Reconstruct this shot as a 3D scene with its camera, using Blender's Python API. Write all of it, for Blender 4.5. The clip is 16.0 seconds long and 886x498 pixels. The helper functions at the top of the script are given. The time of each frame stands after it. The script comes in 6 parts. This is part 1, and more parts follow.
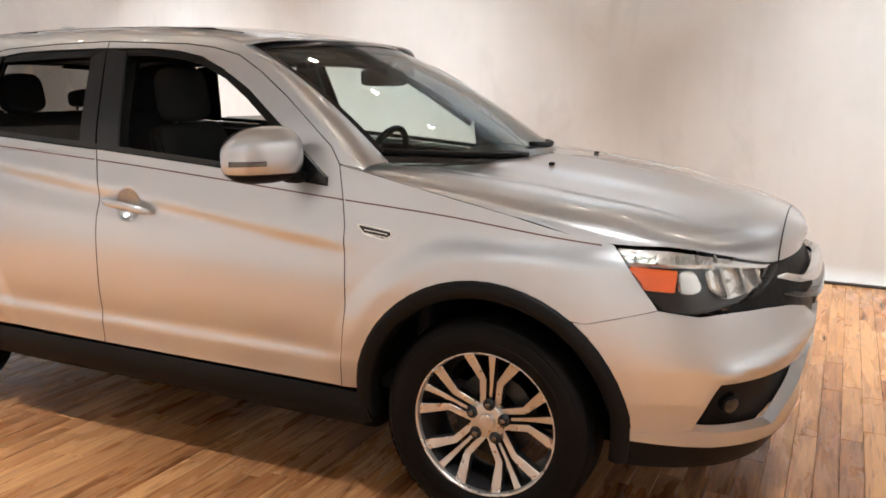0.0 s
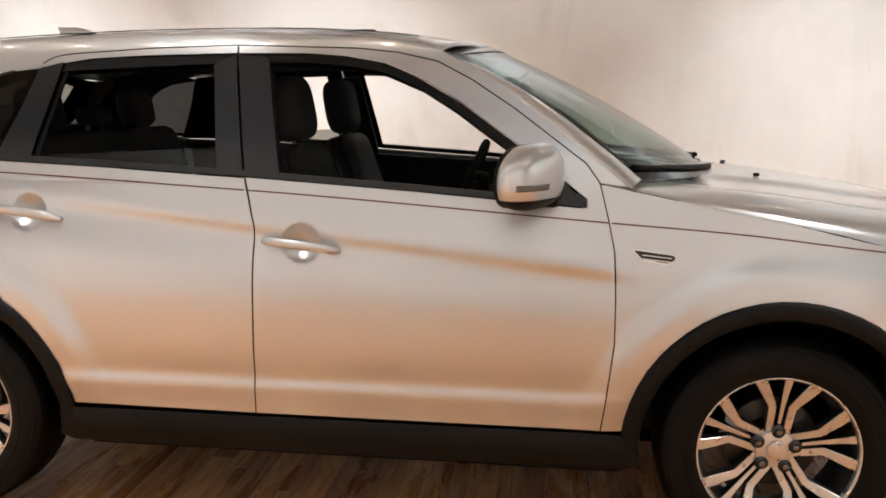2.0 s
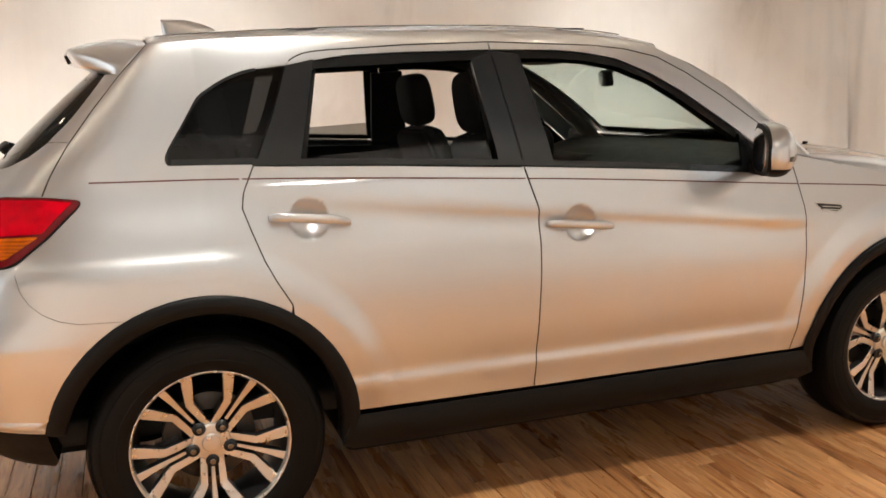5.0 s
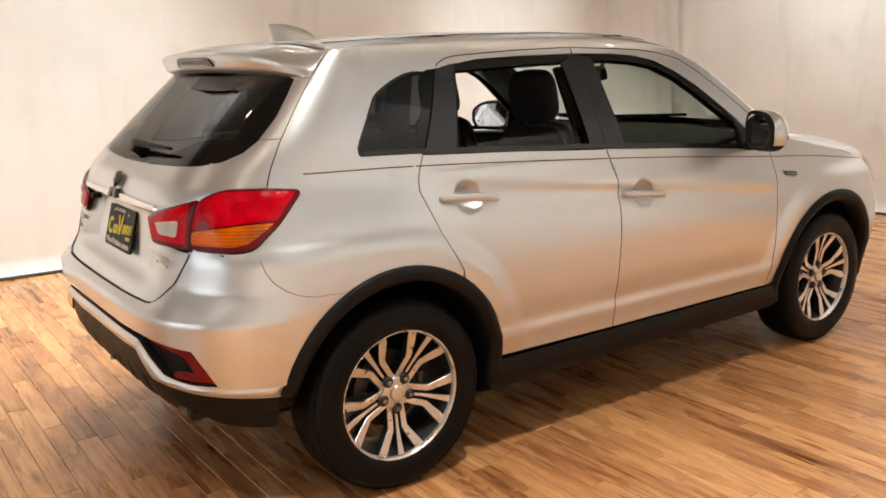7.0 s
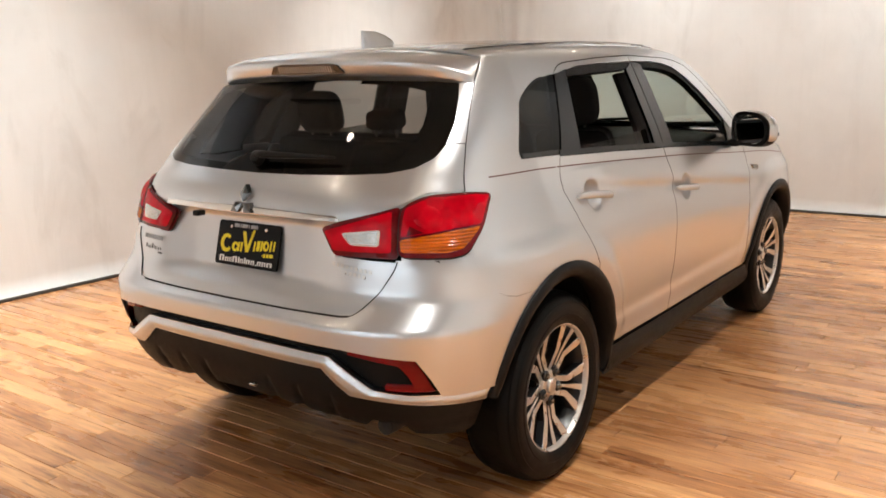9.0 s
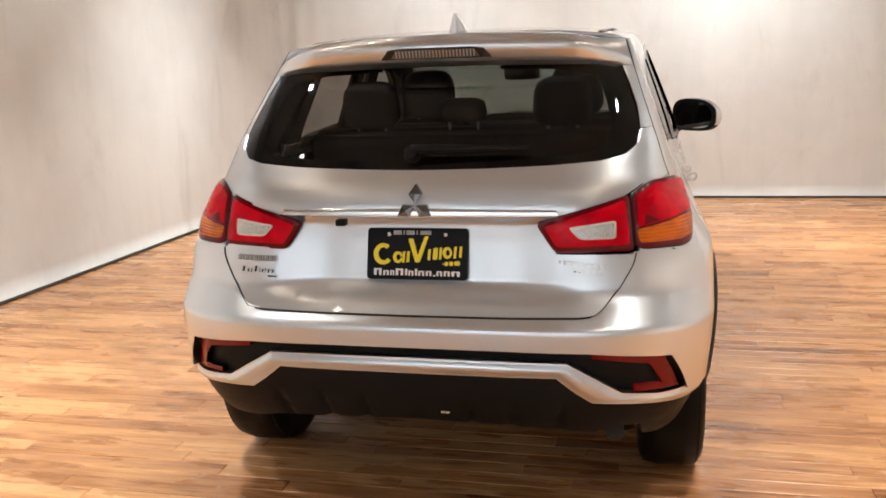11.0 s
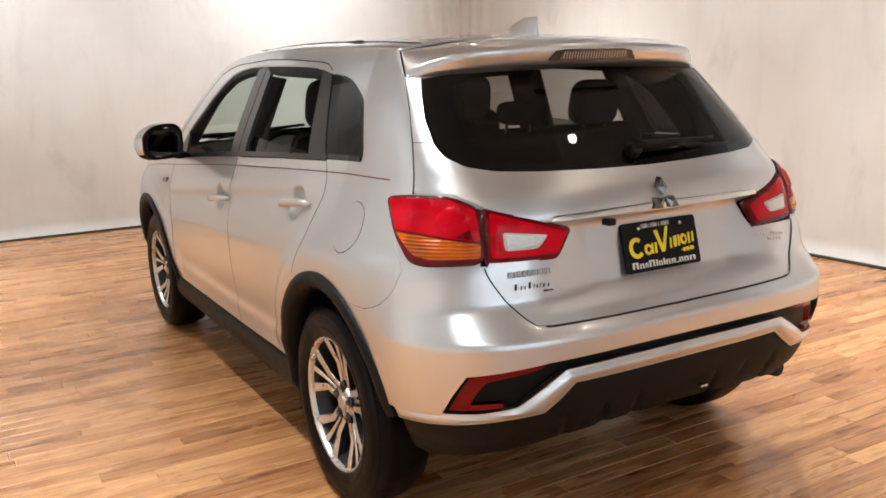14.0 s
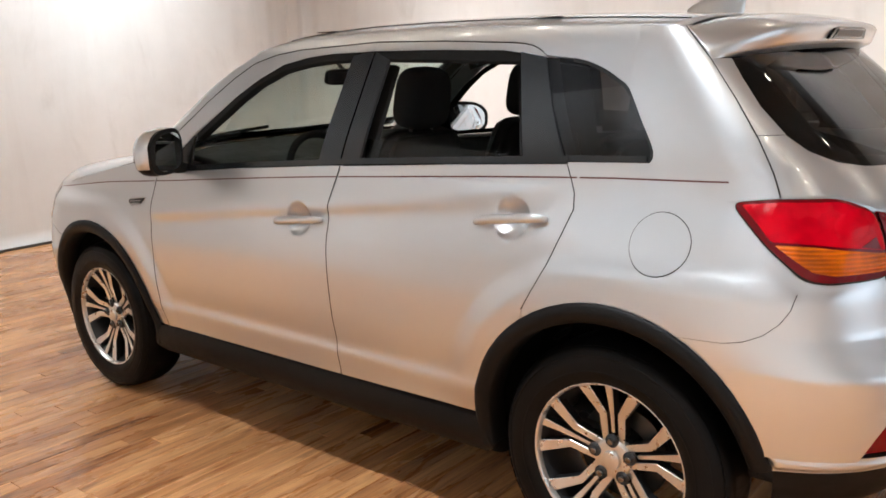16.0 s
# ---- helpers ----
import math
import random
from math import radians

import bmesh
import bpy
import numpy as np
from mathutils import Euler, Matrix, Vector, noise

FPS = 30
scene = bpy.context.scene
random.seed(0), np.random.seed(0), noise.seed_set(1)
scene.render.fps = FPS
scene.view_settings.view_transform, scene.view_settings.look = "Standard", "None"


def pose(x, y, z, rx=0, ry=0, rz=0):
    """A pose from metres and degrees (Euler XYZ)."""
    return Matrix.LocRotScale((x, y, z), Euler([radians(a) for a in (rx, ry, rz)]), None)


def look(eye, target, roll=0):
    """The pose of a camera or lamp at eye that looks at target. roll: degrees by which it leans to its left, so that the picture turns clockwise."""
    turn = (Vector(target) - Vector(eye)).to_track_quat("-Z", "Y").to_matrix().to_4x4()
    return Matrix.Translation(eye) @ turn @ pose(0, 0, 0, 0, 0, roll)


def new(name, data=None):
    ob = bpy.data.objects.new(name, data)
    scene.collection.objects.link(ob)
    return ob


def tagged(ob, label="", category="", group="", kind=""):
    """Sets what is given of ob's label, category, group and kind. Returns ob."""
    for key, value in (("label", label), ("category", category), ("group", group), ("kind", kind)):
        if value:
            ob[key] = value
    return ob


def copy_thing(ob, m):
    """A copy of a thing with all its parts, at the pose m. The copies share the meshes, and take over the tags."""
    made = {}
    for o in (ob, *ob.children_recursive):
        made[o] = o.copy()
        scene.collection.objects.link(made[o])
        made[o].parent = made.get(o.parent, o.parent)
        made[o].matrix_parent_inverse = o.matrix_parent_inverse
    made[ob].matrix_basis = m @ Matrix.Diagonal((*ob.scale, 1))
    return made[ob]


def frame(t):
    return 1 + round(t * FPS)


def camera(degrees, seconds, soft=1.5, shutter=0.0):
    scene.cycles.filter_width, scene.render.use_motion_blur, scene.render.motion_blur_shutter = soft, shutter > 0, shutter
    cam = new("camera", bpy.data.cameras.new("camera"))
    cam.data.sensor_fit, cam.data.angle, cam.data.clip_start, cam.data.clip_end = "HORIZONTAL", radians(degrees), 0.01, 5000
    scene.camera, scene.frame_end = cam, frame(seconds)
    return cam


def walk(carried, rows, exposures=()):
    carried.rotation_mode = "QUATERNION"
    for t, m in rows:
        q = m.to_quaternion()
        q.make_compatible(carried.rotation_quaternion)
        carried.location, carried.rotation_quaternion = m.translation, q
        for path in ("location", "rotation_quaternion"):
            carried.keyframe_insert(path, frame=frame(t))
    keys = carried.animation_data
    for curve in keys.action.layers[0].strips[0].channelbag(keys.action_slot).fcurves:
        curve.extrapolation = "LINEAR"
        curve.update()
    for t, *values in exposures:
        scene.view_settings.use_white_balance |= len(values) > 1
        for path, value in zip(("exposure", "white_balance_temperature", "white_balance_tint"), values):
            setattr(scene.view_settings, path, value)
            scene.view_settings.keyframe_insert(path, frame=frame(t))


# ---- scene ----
cam = camera(54.54, 16.0, soft=1.7)
# seconds, eye x y z, turn about x y z
ROWS = [
    (0.0, 2.286, -3.232, 1.407, 79.04, -0.82, 25.08),
    (0.5, 1.894, -3.303, 1.407, 79.11, -0.74, 20.17),
    (1.0, 1.467, -3.328, 1.419, 79.37, -0.58, 15.04),
    (1.5, 1.038, -3.385, 1.408, 79.59, -0.46, 10.86),
    (2.0, 0.647, -3.367, 1.391, 79.87, -0.30, 7.21),
    (2.5, 0.242, -3.317, 1.408, 79.58, -0.10, 5.67),
    (3.0, -0.164, -3.339, 1.385, 79.56, -0.08, 3.42),
    (3.2, -0.299, -3.322, 1.378, 79.30, 0.01, 2.39),
    (5.3, -1.730, -3.385, 1.429, 78.62, 0.74, -24.23),
    (5.5, -1.889, -3.330, 1.445, 77.78, 0.54, -26.80),
    (6.0, -2.263, -3.288, 1.458, 77.49, 0.89, -31.75),
    (6.5, -2.579, -3.314, 1.481, 77.44, 0.91, -34.13),
    (7.0, -2.877, -3.260, 1.491, 77.80, 0.97, -36.10),
    (7.5, -3.200, -3.102, 1.484, 78.32, 1.08, -41.04),
    (8.0, -3.421, -2.879, 1.468, 78.39, 1.13, -43.24),
    (8.5, -3.667, -2.585, 1.472, 78.45, 1.17, -47.11),
    (9.0, -3.982, -2.284, 1.489, 78.37, 1.15, -54.20),
    (9.5, -4.152, -1.913, 1.452, 78.61, 1.21, -57.99),
    (9.7, -4.202, -1.757, 1.464, 78.59, 1.32, -59.88),
    (12.0, -4.547, 0.249, 1.433, 78.76, 1.95, -93.15),
    (12.5, -4.479, 0.689, 1.427, 79.06, 2.04, -100.40),
    (13.0, -4.406, 1.131, 1.456, 78.46, 1.95, -106.76),
    (13.5, -4.204, 1.544, 1.431, 78.62, 1.81, -113.69),
    (14.0, -3.970, 1.926, 1.459, 78.52, 1.88, -120.21),
    (14.5, -3.712, 2.305, 1.465, 78.46, 1.92, -126.02),
    (15.0, -3.324, 2.578, 1.471, 78.31, 1.90, -131.28),
    (15.5, -2.892, 2.796, 1.479, 77.99, 2.02, -136.34),
    (16.0, -2.439, 2.844, 1.464, 77.86, 2.19, -140.27),
]
EXPOSURE = -0.26
walk(cam, [(t, pose(x, y, z, a, b, c)) for t, x, y, z, a, b, c in ROWS], [(t, EXPOSURE, kelvin, 10) for t, kelvin in ((0.0, 6200), (3.0, 6550), (6.5, 6950), (9.0, 6550), (13.0, 6450), (16.0, 6150))])

# ---- world and light ----
world = bpy.data.worlds.new("world")
scene.world = world
world.use_nodes = True
world.node_tree.nodes["Background"].inputs[0].default_value = (1.0, 0.86, 0.70, 1)
world.node_tree.nodes["Background"].inputs[1].default_value = 0.05

ROOM = dict(x0=-7.6, x1=5.30, y0=-3.75, y1=3.55, top=4.3)


def area_light(x, y, z, power, size, tx, ty, tz, col=(1.0, 0.80, 0.60), spread=125):
    data = bpy.data.lights.new("track_and_fill_light", "AREA")
    data.shape, data.size, data.energy, data.color = "DISK", size, power, col
    data.spread = radians(spread)
    ob = new("track_and_fill_light", data)
    ob.matrix_world = look((x, y, z), (tx, ty, tz))
    return ob


LAMP_COLOR = (0.95, 0.945, 0.915)
NORTH_COLOR = (0.945, 0.985, 0.99)
TRACK_Y, LAMP_Z, LAMP_SIZE = 1.9, ROOM["top"] - 0.32, 0.075
for side in (-1, 1):
    wall_y = ROOM["y1"] if side > 0 else ROOM["y0"]
    tone = LAMP_COLOR if side < 0 else NORTH_COLOR
    for lx, watts in ((-5.2, 8), (-2.8, 10), (-0.4, 20), (2.0, 27)) if side < 0 else ((-5.2, 8), (-2.8, 8), (-0.4, 6), (2.0, 8)):
        area_light(lx, side * TRACK_Y, LAMP_Z, watts, LAMP_SIZE, lx, wall_y, 1.0, tone, 98)
    for lx, watts in ((-3.6, 66), (-1.2, 46), (2.8, 58)):
        area_light(lx, side * TRACK_Y, LAMP_Z, watts if side < 0 else watts * (1.25 if lx == -1.2 else 0.95), LAMP_SIZE, lx, side * 2.5, 0, tone, 80)
    # added fill light off the track, brightens the end wall for the tailgate's reflections
    area_light(-6.0, side * 1.2, LAMP_Z, 100, LAMP_SIZE, ROOM["x0"], side * 1.2, 1.6, (0.80, 0.92, 1.0), 110)
    # added cool fill lights, unseen, that brighten the upper part of the side walls
    for lx in (-2.0, 0.4, 1.2, 3.6):
        area_light(lx, side * TRACK_Y, LAMP_Z, 16 if side > 0 else 11, LAMP_SIZE, lx, wall_y, 3.5, (0.84, 0.93, 1.0), 75)
    area_light(3.6, side * TRACK_Y, LAMP_Z, 60 if side < 0 else 36, LAMP_SIZE, ROOM["x1"], side * 1.3, 1.9, NORTH_COLOR, 110)


# ---- materials ----
def material(name, color, rough=0.5, metal=0.0, **kw):
    m = bpy.data.materials.new(name)
    m.use_nodes = True
    b = m.node_tree.nodes["Principled BSDF"]
    b.inputs["Base Color"].default_value = (*color, 1)
    b.inputs["Roughness"].default_value = rough
    b.inputs["Metallic"].default_value = metal
    for k, v in kw.items():
        b.inputs[k.replace("_", " ")].default_value = v
    return m


def nodes_of(m):
    t = m.node_tree
    return t, t.nodes["Principled BSDF"]


def add(t, kind, **kw):
    n = t.nodes.new(kind)
    for k, v in kw.items():
        n.inputs[k.replace("_", " ")].default_value = v
    return n


def grain(m, scale, strength, amount=0.0, rough=0.0, stretch=(1, 1, 1), distance=0.002, detail=4):
    """Fine relief and tone and gloss variation at two scales."""
    t, b = nodes_of(m)
    tex = t.nodes.new("ShaderNodeTexCoord")
    mp = t.nodes.new("ShaderNodeMapping")
    mp.inputs["Scale"].default_value = stretch
    t.links.new(tex.outputs["Object"], mp.inputs["Vector"])
    n1 = add(t, "ShaderNodeTexNoise", Scale=scale, Detail=detail)
    n2 = add(t, "ShaderNodeTexNoise", Scale=scale * 0.07, Detail=3)
    t.links.new(mp.outputs[0], n1.inputs["Vector"])
    t.links.new(mp.outputs[0], n2.inputs["Vector"])
    bump = add(t, "ShaderNodeBump", Strength=strength, Distance=distance)
    t.links.new(n1.outputs["Fac"], bump.inputs["Height"])
    t.links.new(bump.outputs[0], b.inputs["Normal"])
    base = tuple(b.inputs["Base Color"].default_value)
    if amount:
        mix = t.nodes.new("ShaderNodeMix")
        mix.data_type = "RGBA"
        mix.inputs["A"].default_value = [c * (1 - amount) for c in base[:3]] + [1]
        mix.inputs["B"].default_value = [min(1, c * (1 + amount)) for c in base[:3]] + [1]
        av = add(t, "ShaderNodeMath")
        av.operation = "ADD"
        sc = add(t, "ShaderNodeMath")
        sc.operation = "MULTIPLY"
        sc.inputs[1].default_value = 0.5
        t.links.new(n1.outputs["Fac"], av.inputs[0])
        t.links.new(n2.outputs["Fac"], av.inputs[1])
        t.links.new(av.outputs[0], sc.inputs[0])
        t.links.new(sc.outputs[0], mix.inputs["Factor"])
        t.links.new(mix.outputs["Result"], b.inputs["Base Color"])
    if rough:
        r0 = b.inputs["Roughness"].default_value
        mr = add(t, "ShaderNodeMapRange", From_Min=0.3, From_Max=0.7, To_Min=r0 - rough, To_Max=r0 + rough)
        t.links.new(n2.outputs["Fac"], mr.inputs["Value"])
        t.links.new(mr.outputs[0], b.inputs["Roughness"])
    return m


PAINT = material("silver_paint", (0.612, 0.630, 0.648), 0.305, 0.86, Coat_Weight=1.0, Coat_Roughness=0.025)


def paint_look(m):
    """Broad, faint unevenness of gloss and tone, as on washed paint."""
    t, b = nodes_of(m)
    tex = t.nodes.new("ShaderNodeTexCoord")
    n = add(t, "ShaderNodeTexNoise", Scale=1.6, Detail=1)
    t.links.new(tex.outputs["Object"], n.inputs["Vector"])
    r0 = b.inputs["Roughness"].default_value
    mr = add(t, "ShaderNodeMapRange", From_Min=0.0, From_Max=1.0, To_Min=r0 - .03, To_Max=r0 + .03)
    t.links.new(n.outputs["Fac"], mr.inputs["Value"])
    t.links.new(mr.outputs[0], b.inputs["Roughness"])


paint_look(PAINT)
BLACK = grain(material("black_plastic", (0.005, 0.005, 0.005), 0.5, Specular_IOR_Level=0.17), 500, 0.25, 0.2, 0.05)
SATIN = material("satin_black_trim", (0.010, 0.012, 0.0145), 0.22, Specular_IOR_Level=0.5)
paint_look(SATIN)
GLOSS = material("gloss_black", (0.008, 0.008, 0.009), 0.12, Coat_Weight=0.15)
RUBBER = grain(material("tyre_rubber", (0.0035, 0.0035, 0.0035), 0.45, Specular_IOR_Level=0.13), 240, 0.2, 0.25, 0.08)
LINER = grain(material("wheel_well_liner", (0.004, 0.004, 0.004), 0.95, Specular_IOR_Level=0.1), 120, 0.3, 0.3)
CHROME = grain(material("chrome", (0.78, 0.77, 0.75), 0.10, 1.0), 60, 0.02, 0.05, 0.03)
MACHINED = grain(material("machined_alloy", (0.64, 0.625, 0.60), 0.30, 0.9), 400, 0.08, 0.06, 0.05)
POCKET = grain(material("black_wheel_paint", (0.010, 0.010, 0.011), 0.35, 0.0, Coat_Weight=0.15), 300, 0.05, 0.2, 0.05)
STEEL = grain(material("brake_steel", (0.30, 0.29, 0.28), 0.38, 0.9), 200, 0.2, 0.25, 0.08)
CABIN = grain(material("black_cabin_trim", (0.018, 0.018, 0.018), 0.7, Specular_IOR_Level=0.2), 350, 0.3, 0.25, 0.06)
DASH = grain(material("charcoal_dashboard", (0.022, 0.023, 0.023), 0.6, Specular_IOR_Level=0.2), 380, 0.3, 0.2, 0.05)
FABRIC = grain(material("black_seat_fabric", (0.020, 0.020, 0.021), 0.95), 700, 0.5, 0.35, 0.0)
LINING = grain(material("grey_headliner", (0.10, 0.098, 0.09), 0.95), 500, 0.3, 0.15)
GREYTRIM = grain(material("grey_pillar_trim", (0.28, 0.29, 0.27), 0.7), 400, 0.2, 0.12)


def fluted(m, scale, depth, dark, stripe, across="Z"):
    """Lens optics: fine flutes, small facets, dark blotches painted in for shaded depth behind."""
    t, b = nodes_of(m)
    tex = t.nodes.new("ShaderNodeTexCoord")
    wave = add(t, "ShaderNodeTexWave", Scale=scale, Distortion=0.6, Detail=1.0)
    wave.bands_direction = across
    t.links.new(tex.outputs["Object"], wave.inputs["Vector"])
    cells = add(t, "ShaderNodeTexVoronoi", Scale=26)
    t.links.new(tex.outputs["Object"], cells.inputs["Vector"])
    cloud = add(t, "ShaderNodeTexNoise", Scale=14, Detail=2)
    t.links.new(tex.outputs["Object"], cloud.inputs["Vector"])
    bump = add(t, "ShaderNodeBump", Strength=depth, Distance=0.003)
    t.links.new(wave.outputs["Fac"], bump.inputs["Height"])
    bump2 = add(t, "ShaderNodeBump", Strength=0.5, Distance=0.006)
    t.links.new(cells.outputs["Distance"], bump2.inputs["Height"])
    t.links.new(bump.outputs[0], bump2.inputs["Normal"])
    t.links.new(bump2.outputs[0], b.inputs["Normal"])
    base = tuple(b.inputs["Base Color"].default_value)
    mix = t.nodes.new("ShaderNodeMix")
    mix.data_type = "RGBA"
    mix.inputs["A"].default_value = (base[0] * dark, base[1] * dark, base[2] * dark, 1)
    mix.inputs["B"].default_value = base
    sm = add(t, "ShaderNodeMath")
    sm.operation = "MULTIPLY_ADD"
    sm.inputs[1].default_value = stripe
    t.links.new(wave.outputs["Fac"], sm.inputs[0])
    mr = add(t, "ShaderNodeMapRange", From_Min=0.35, From_Max=0.62, To_Min=0.0, To_Max=0.75)
    t.links.new(cloud.outputs["Fac"], mr.inputs["Value"])
    t.links.new(mr.outputs[0], sm.inputs[2])
    t.links.new(sm.outputs[0], mix.inputs["Factor"])
    t.links.new(mix.outputs["Result"], b.inputs["Base Color"])
    return m


RED = fluted(material("red_lens", (0.70, 0.0, 0.012), 0.2, Coat_Weight=0.24, Coat_Roughness=0.015, Specular_IOR_Level=0.03), 60, 0.05, 0.62, 0.05)
REDDARK = material("deep_red_lens", (0.13, 0.001, 0.004), 0.2, Coat_Weight=0.5, Coat_Roughness=0.02, Specular_IOR_Level=0.05)
AMBER = fluted(material("amber_lens", (0.80, 0.16, 0.001), 0.16, Coat_Weight=0.35, Coat_Roughness=0.01, Specular_IOR_Level=0.2), 32, 0.7, 0.42, 0.45)
AMBERF = material("front_amber_lens", (0.80, 0.13, 0.02), 0.18, Coat_Weight=1.0)
REFLECTOR = material("red_reflector", (0.180, 0.0000, 0.0024), 0.25, Coat_Weight=0.2, Specular_IOR_Level=0.2)
CLEAR = grain(material("clear_lens", (0.50, 0.50, 0.475), 0.14, 0.8, Coat_Weight=1.0), 110, 0.5, 0.4, distance=.006)
LAMPGREY = grain(material("lamp_bowl", (0.80, 0.80, 0.79), 0.12, 0.95, Coat_Weight=1.0, Coat_Roughness=0.02), 55, 0.55, 0.12, distance=.006)
BEZEL = material("pale_lens_frame", (0.62, 0.58, 0.55), 0.25, Coat_Weight=1.0)
PLATE = grain(material("black_plate", (0.005, 0.005, 0.006), 0.45, Specular_IOR_Level=0.15), 200, 0.05, 0.2)
YELLOW = material("yellow_ink", (0.86, 0.72, 0.015), 0.45)
WHITEINK = material("white_ink", (0.80, 0.80, 0.78), 0.45)
GREYINK = material("grey_ink", (0.40, 0.40, 0.40), 0.45)
DARKINK = material("dark_ink", (0.03, 0.026, 0.022), 0.5)
STRIPE = material("maroon_pinstripe", (0.10, 0.028, 0.022), 0.4)
# near-black for strips that stand in for the shade in gaps
GAP = material("panel_gap", (0.020, 0.019, 0.018), 0.9)
DISC = grain(material("dark_brake_disc", (0.055, 0.053, 0.05), 0.4, 0.8), 200, 0.2, 0.25, 0.08)
PIPE = grain(material("dark_steel", (0.020, 0.018, 0.016), 0.55, 0.5), 120, 0.2, 0.3, 0.08)
# chrome darkened in its colour to stand in for the emblem's dark reflections
EMBLEM = material("dark_chrome", (0.20, 0.20, 0.20), 0.16, 1.0)
BADGE = material("grey_chrome_badge", (0.33, 0.33, 0.33), 0.35, 0.6)
# mirror face coloured dark in place of its reflection
DARKMIRROR = material("dark_mirror_face", (0.05, 0.05, 0.055), 0.08)
LAMPSTRIP = material("smoked_lens", (0.10, 0.095, 0.09), 0.15, Coat_Weight=1.0)
MIRRORGLASS = material("mirror_glass", (0.85, 0.86, 0.86), 0.02, 1.0)


def glass(name, tint, rough=0.0):
    """Thin pane: tinted see-through with a mirror sheen that grows at a slant."""
    m = bpy.data.materials.new(name)
    m.use_nodes = True
    t = m.node_tree
    t.nodes.remove(t.nodes["Principled BSDF"])
    out = t.nodes["Material Output"]
    tr = t.nodes.new("ShaderNodeBsdfTransparent")
    tr.inputs[0].default_value = (*tint, 1)
    gl = t.nodes.new("ShaderNodeBsdfGlossy")
    gl.inputs["Roughness"].default_value = rough
    lw = t.nodes.new("ShaderNodeLayerWeight")
    pw = add(t, "ShaderNodeMath")
    pw.operation = "POWER"
    pw.inputs[1].default_value = 5.0
    t.links.new(lw.outputs["Facing"], pw.inputs[0])
    fr = add(t, "ShaderNodeMath")
    fr.operation = "MULTIPLY_ADD"
    fr.inputs[1].default_value = 0.955
    fr.inputs[2].default_value = 0.038
    t.links.new(pw.outputs[0], fr.inputs[0])
    mx = t.nodes.new("ShaderNodeMixShader")
    t.links.new(fr.outputs[0], mx.inputs[0])
    t.links.new(tr.outputs[0], mx.inputs[1])
    t.links.new(gl.outputs[0], mx.inputs[2])
    t.links.new(mx.outputs[0], out.inputs[0])
    return m


WINDSHIELD = glass("windshield_glass", (0.80, 0.875, 0.85))
PRIVACY = glass("privacy_glass", (0.36, 0.36, 0.34))
QUARTER = glass("quarter_glass", (0.05, 0.05, 0.05))
REARGLASS = glass("rear_glass", (0.22, 0.215, 0.20))
LENSGLASS = glass("lamp_cover_glass", (0.95, 0.95, 0.94))


# ---- mesh helpers ----
def thing(name, label, category, group="", kind="", at=(0, 0, 0)):
    ob = new(name)
    ob.location = at
    ob.empty_display_size = 0.1
    return tagged(ob, label, category, group, kind)


def part(name, bm, mat, parent=None, label="", smooth=True, kind=""):
    me = bpy.data.meshes.new(name)
    for f in bm.faces:
        f.smooth = smooth
    bm.to_mesh(me)
    bm.free()
    me.materials.append(mat)
    ob = new(name, me)
    if parent:
        ob.parent = parent
    return tagged(ob, label, kind=kind)


def mesh_part(name, verts, faces, mat, parent=None, label="", smooth=True):
    me = bpy.data.meshes.new(name)
    me.from_pydata([tuple(v) for v in verts], [], faces)
    me.materials.append(mat)
    for p in me.polygons:
        p.use_smooth = smooth
    ob = new(name, me)
    if parent:
        ob.parent = parent
    return tagged(ob, label)


def spline(*pts):
    """A smooth curve through the points that does not overshoot."""
    xs, ys = [p[0] for p in pts], [p[1] for p in pts]
    n = len(xs)
    d = [(ys[i + 1] - ys[i]) / (xs[i + 1] - xs[i]) for i in range(n - 1)]
    m = [d[0]] + [0.0 if d[i - 1] * d[i] <= 0 else 2 * d[i - 1] * d[i] / (d[i - 1] + d[i]) for i in range(1, n - 1)] + [d[-1]]

    def f(x):
        if x <= xs[0]:
            return ys[0]
        if x >= xs[-1]:
            return ys[-1]
        i = 0
        while x > xs[i + 1]:
            i += 1
        h = xs[i + 1] - xs[i]
        t = (x - xs[i]) / h
        return ys[i] * (1 + 2 * t) * (1 - t) ** 2 + h * m[i] * t * (1 - t) ** 2 + ys[i + 1] * t * t * (3 - 2 * t) + h * m[i + 1] * t * t * (t - 1)
    return f


def box_bm(x0, x1, y0, y1, z0, z1, bevel=0.0, seg=2, bm=None):
    bm2 = bmesh.new()
    bmesh.ops.create_cube(bm2, size=1, matrix=Matrix.Translation(((x0 + x1) / 2, (y0 + y1) / 2, (z0 + z1) / 2)) @ Matrix.Diagonal((x1 - x0, y1 - y0, z1 - z0, 1)))
    if bevel:
        bmesh.ops.bevel(bm2, geom=bm2.edges[:], offset=bevel, segments=seg, affect="EDGES", profile=0.6)
    if bm is None:
        return bm2
    me = bpy.data.meshes.new("tmp")
    bm2.to_mesh(me)
    bm2.free()
    bm.from_mesh(me)
    bpy.data.meshes.remove(me)
    return bm


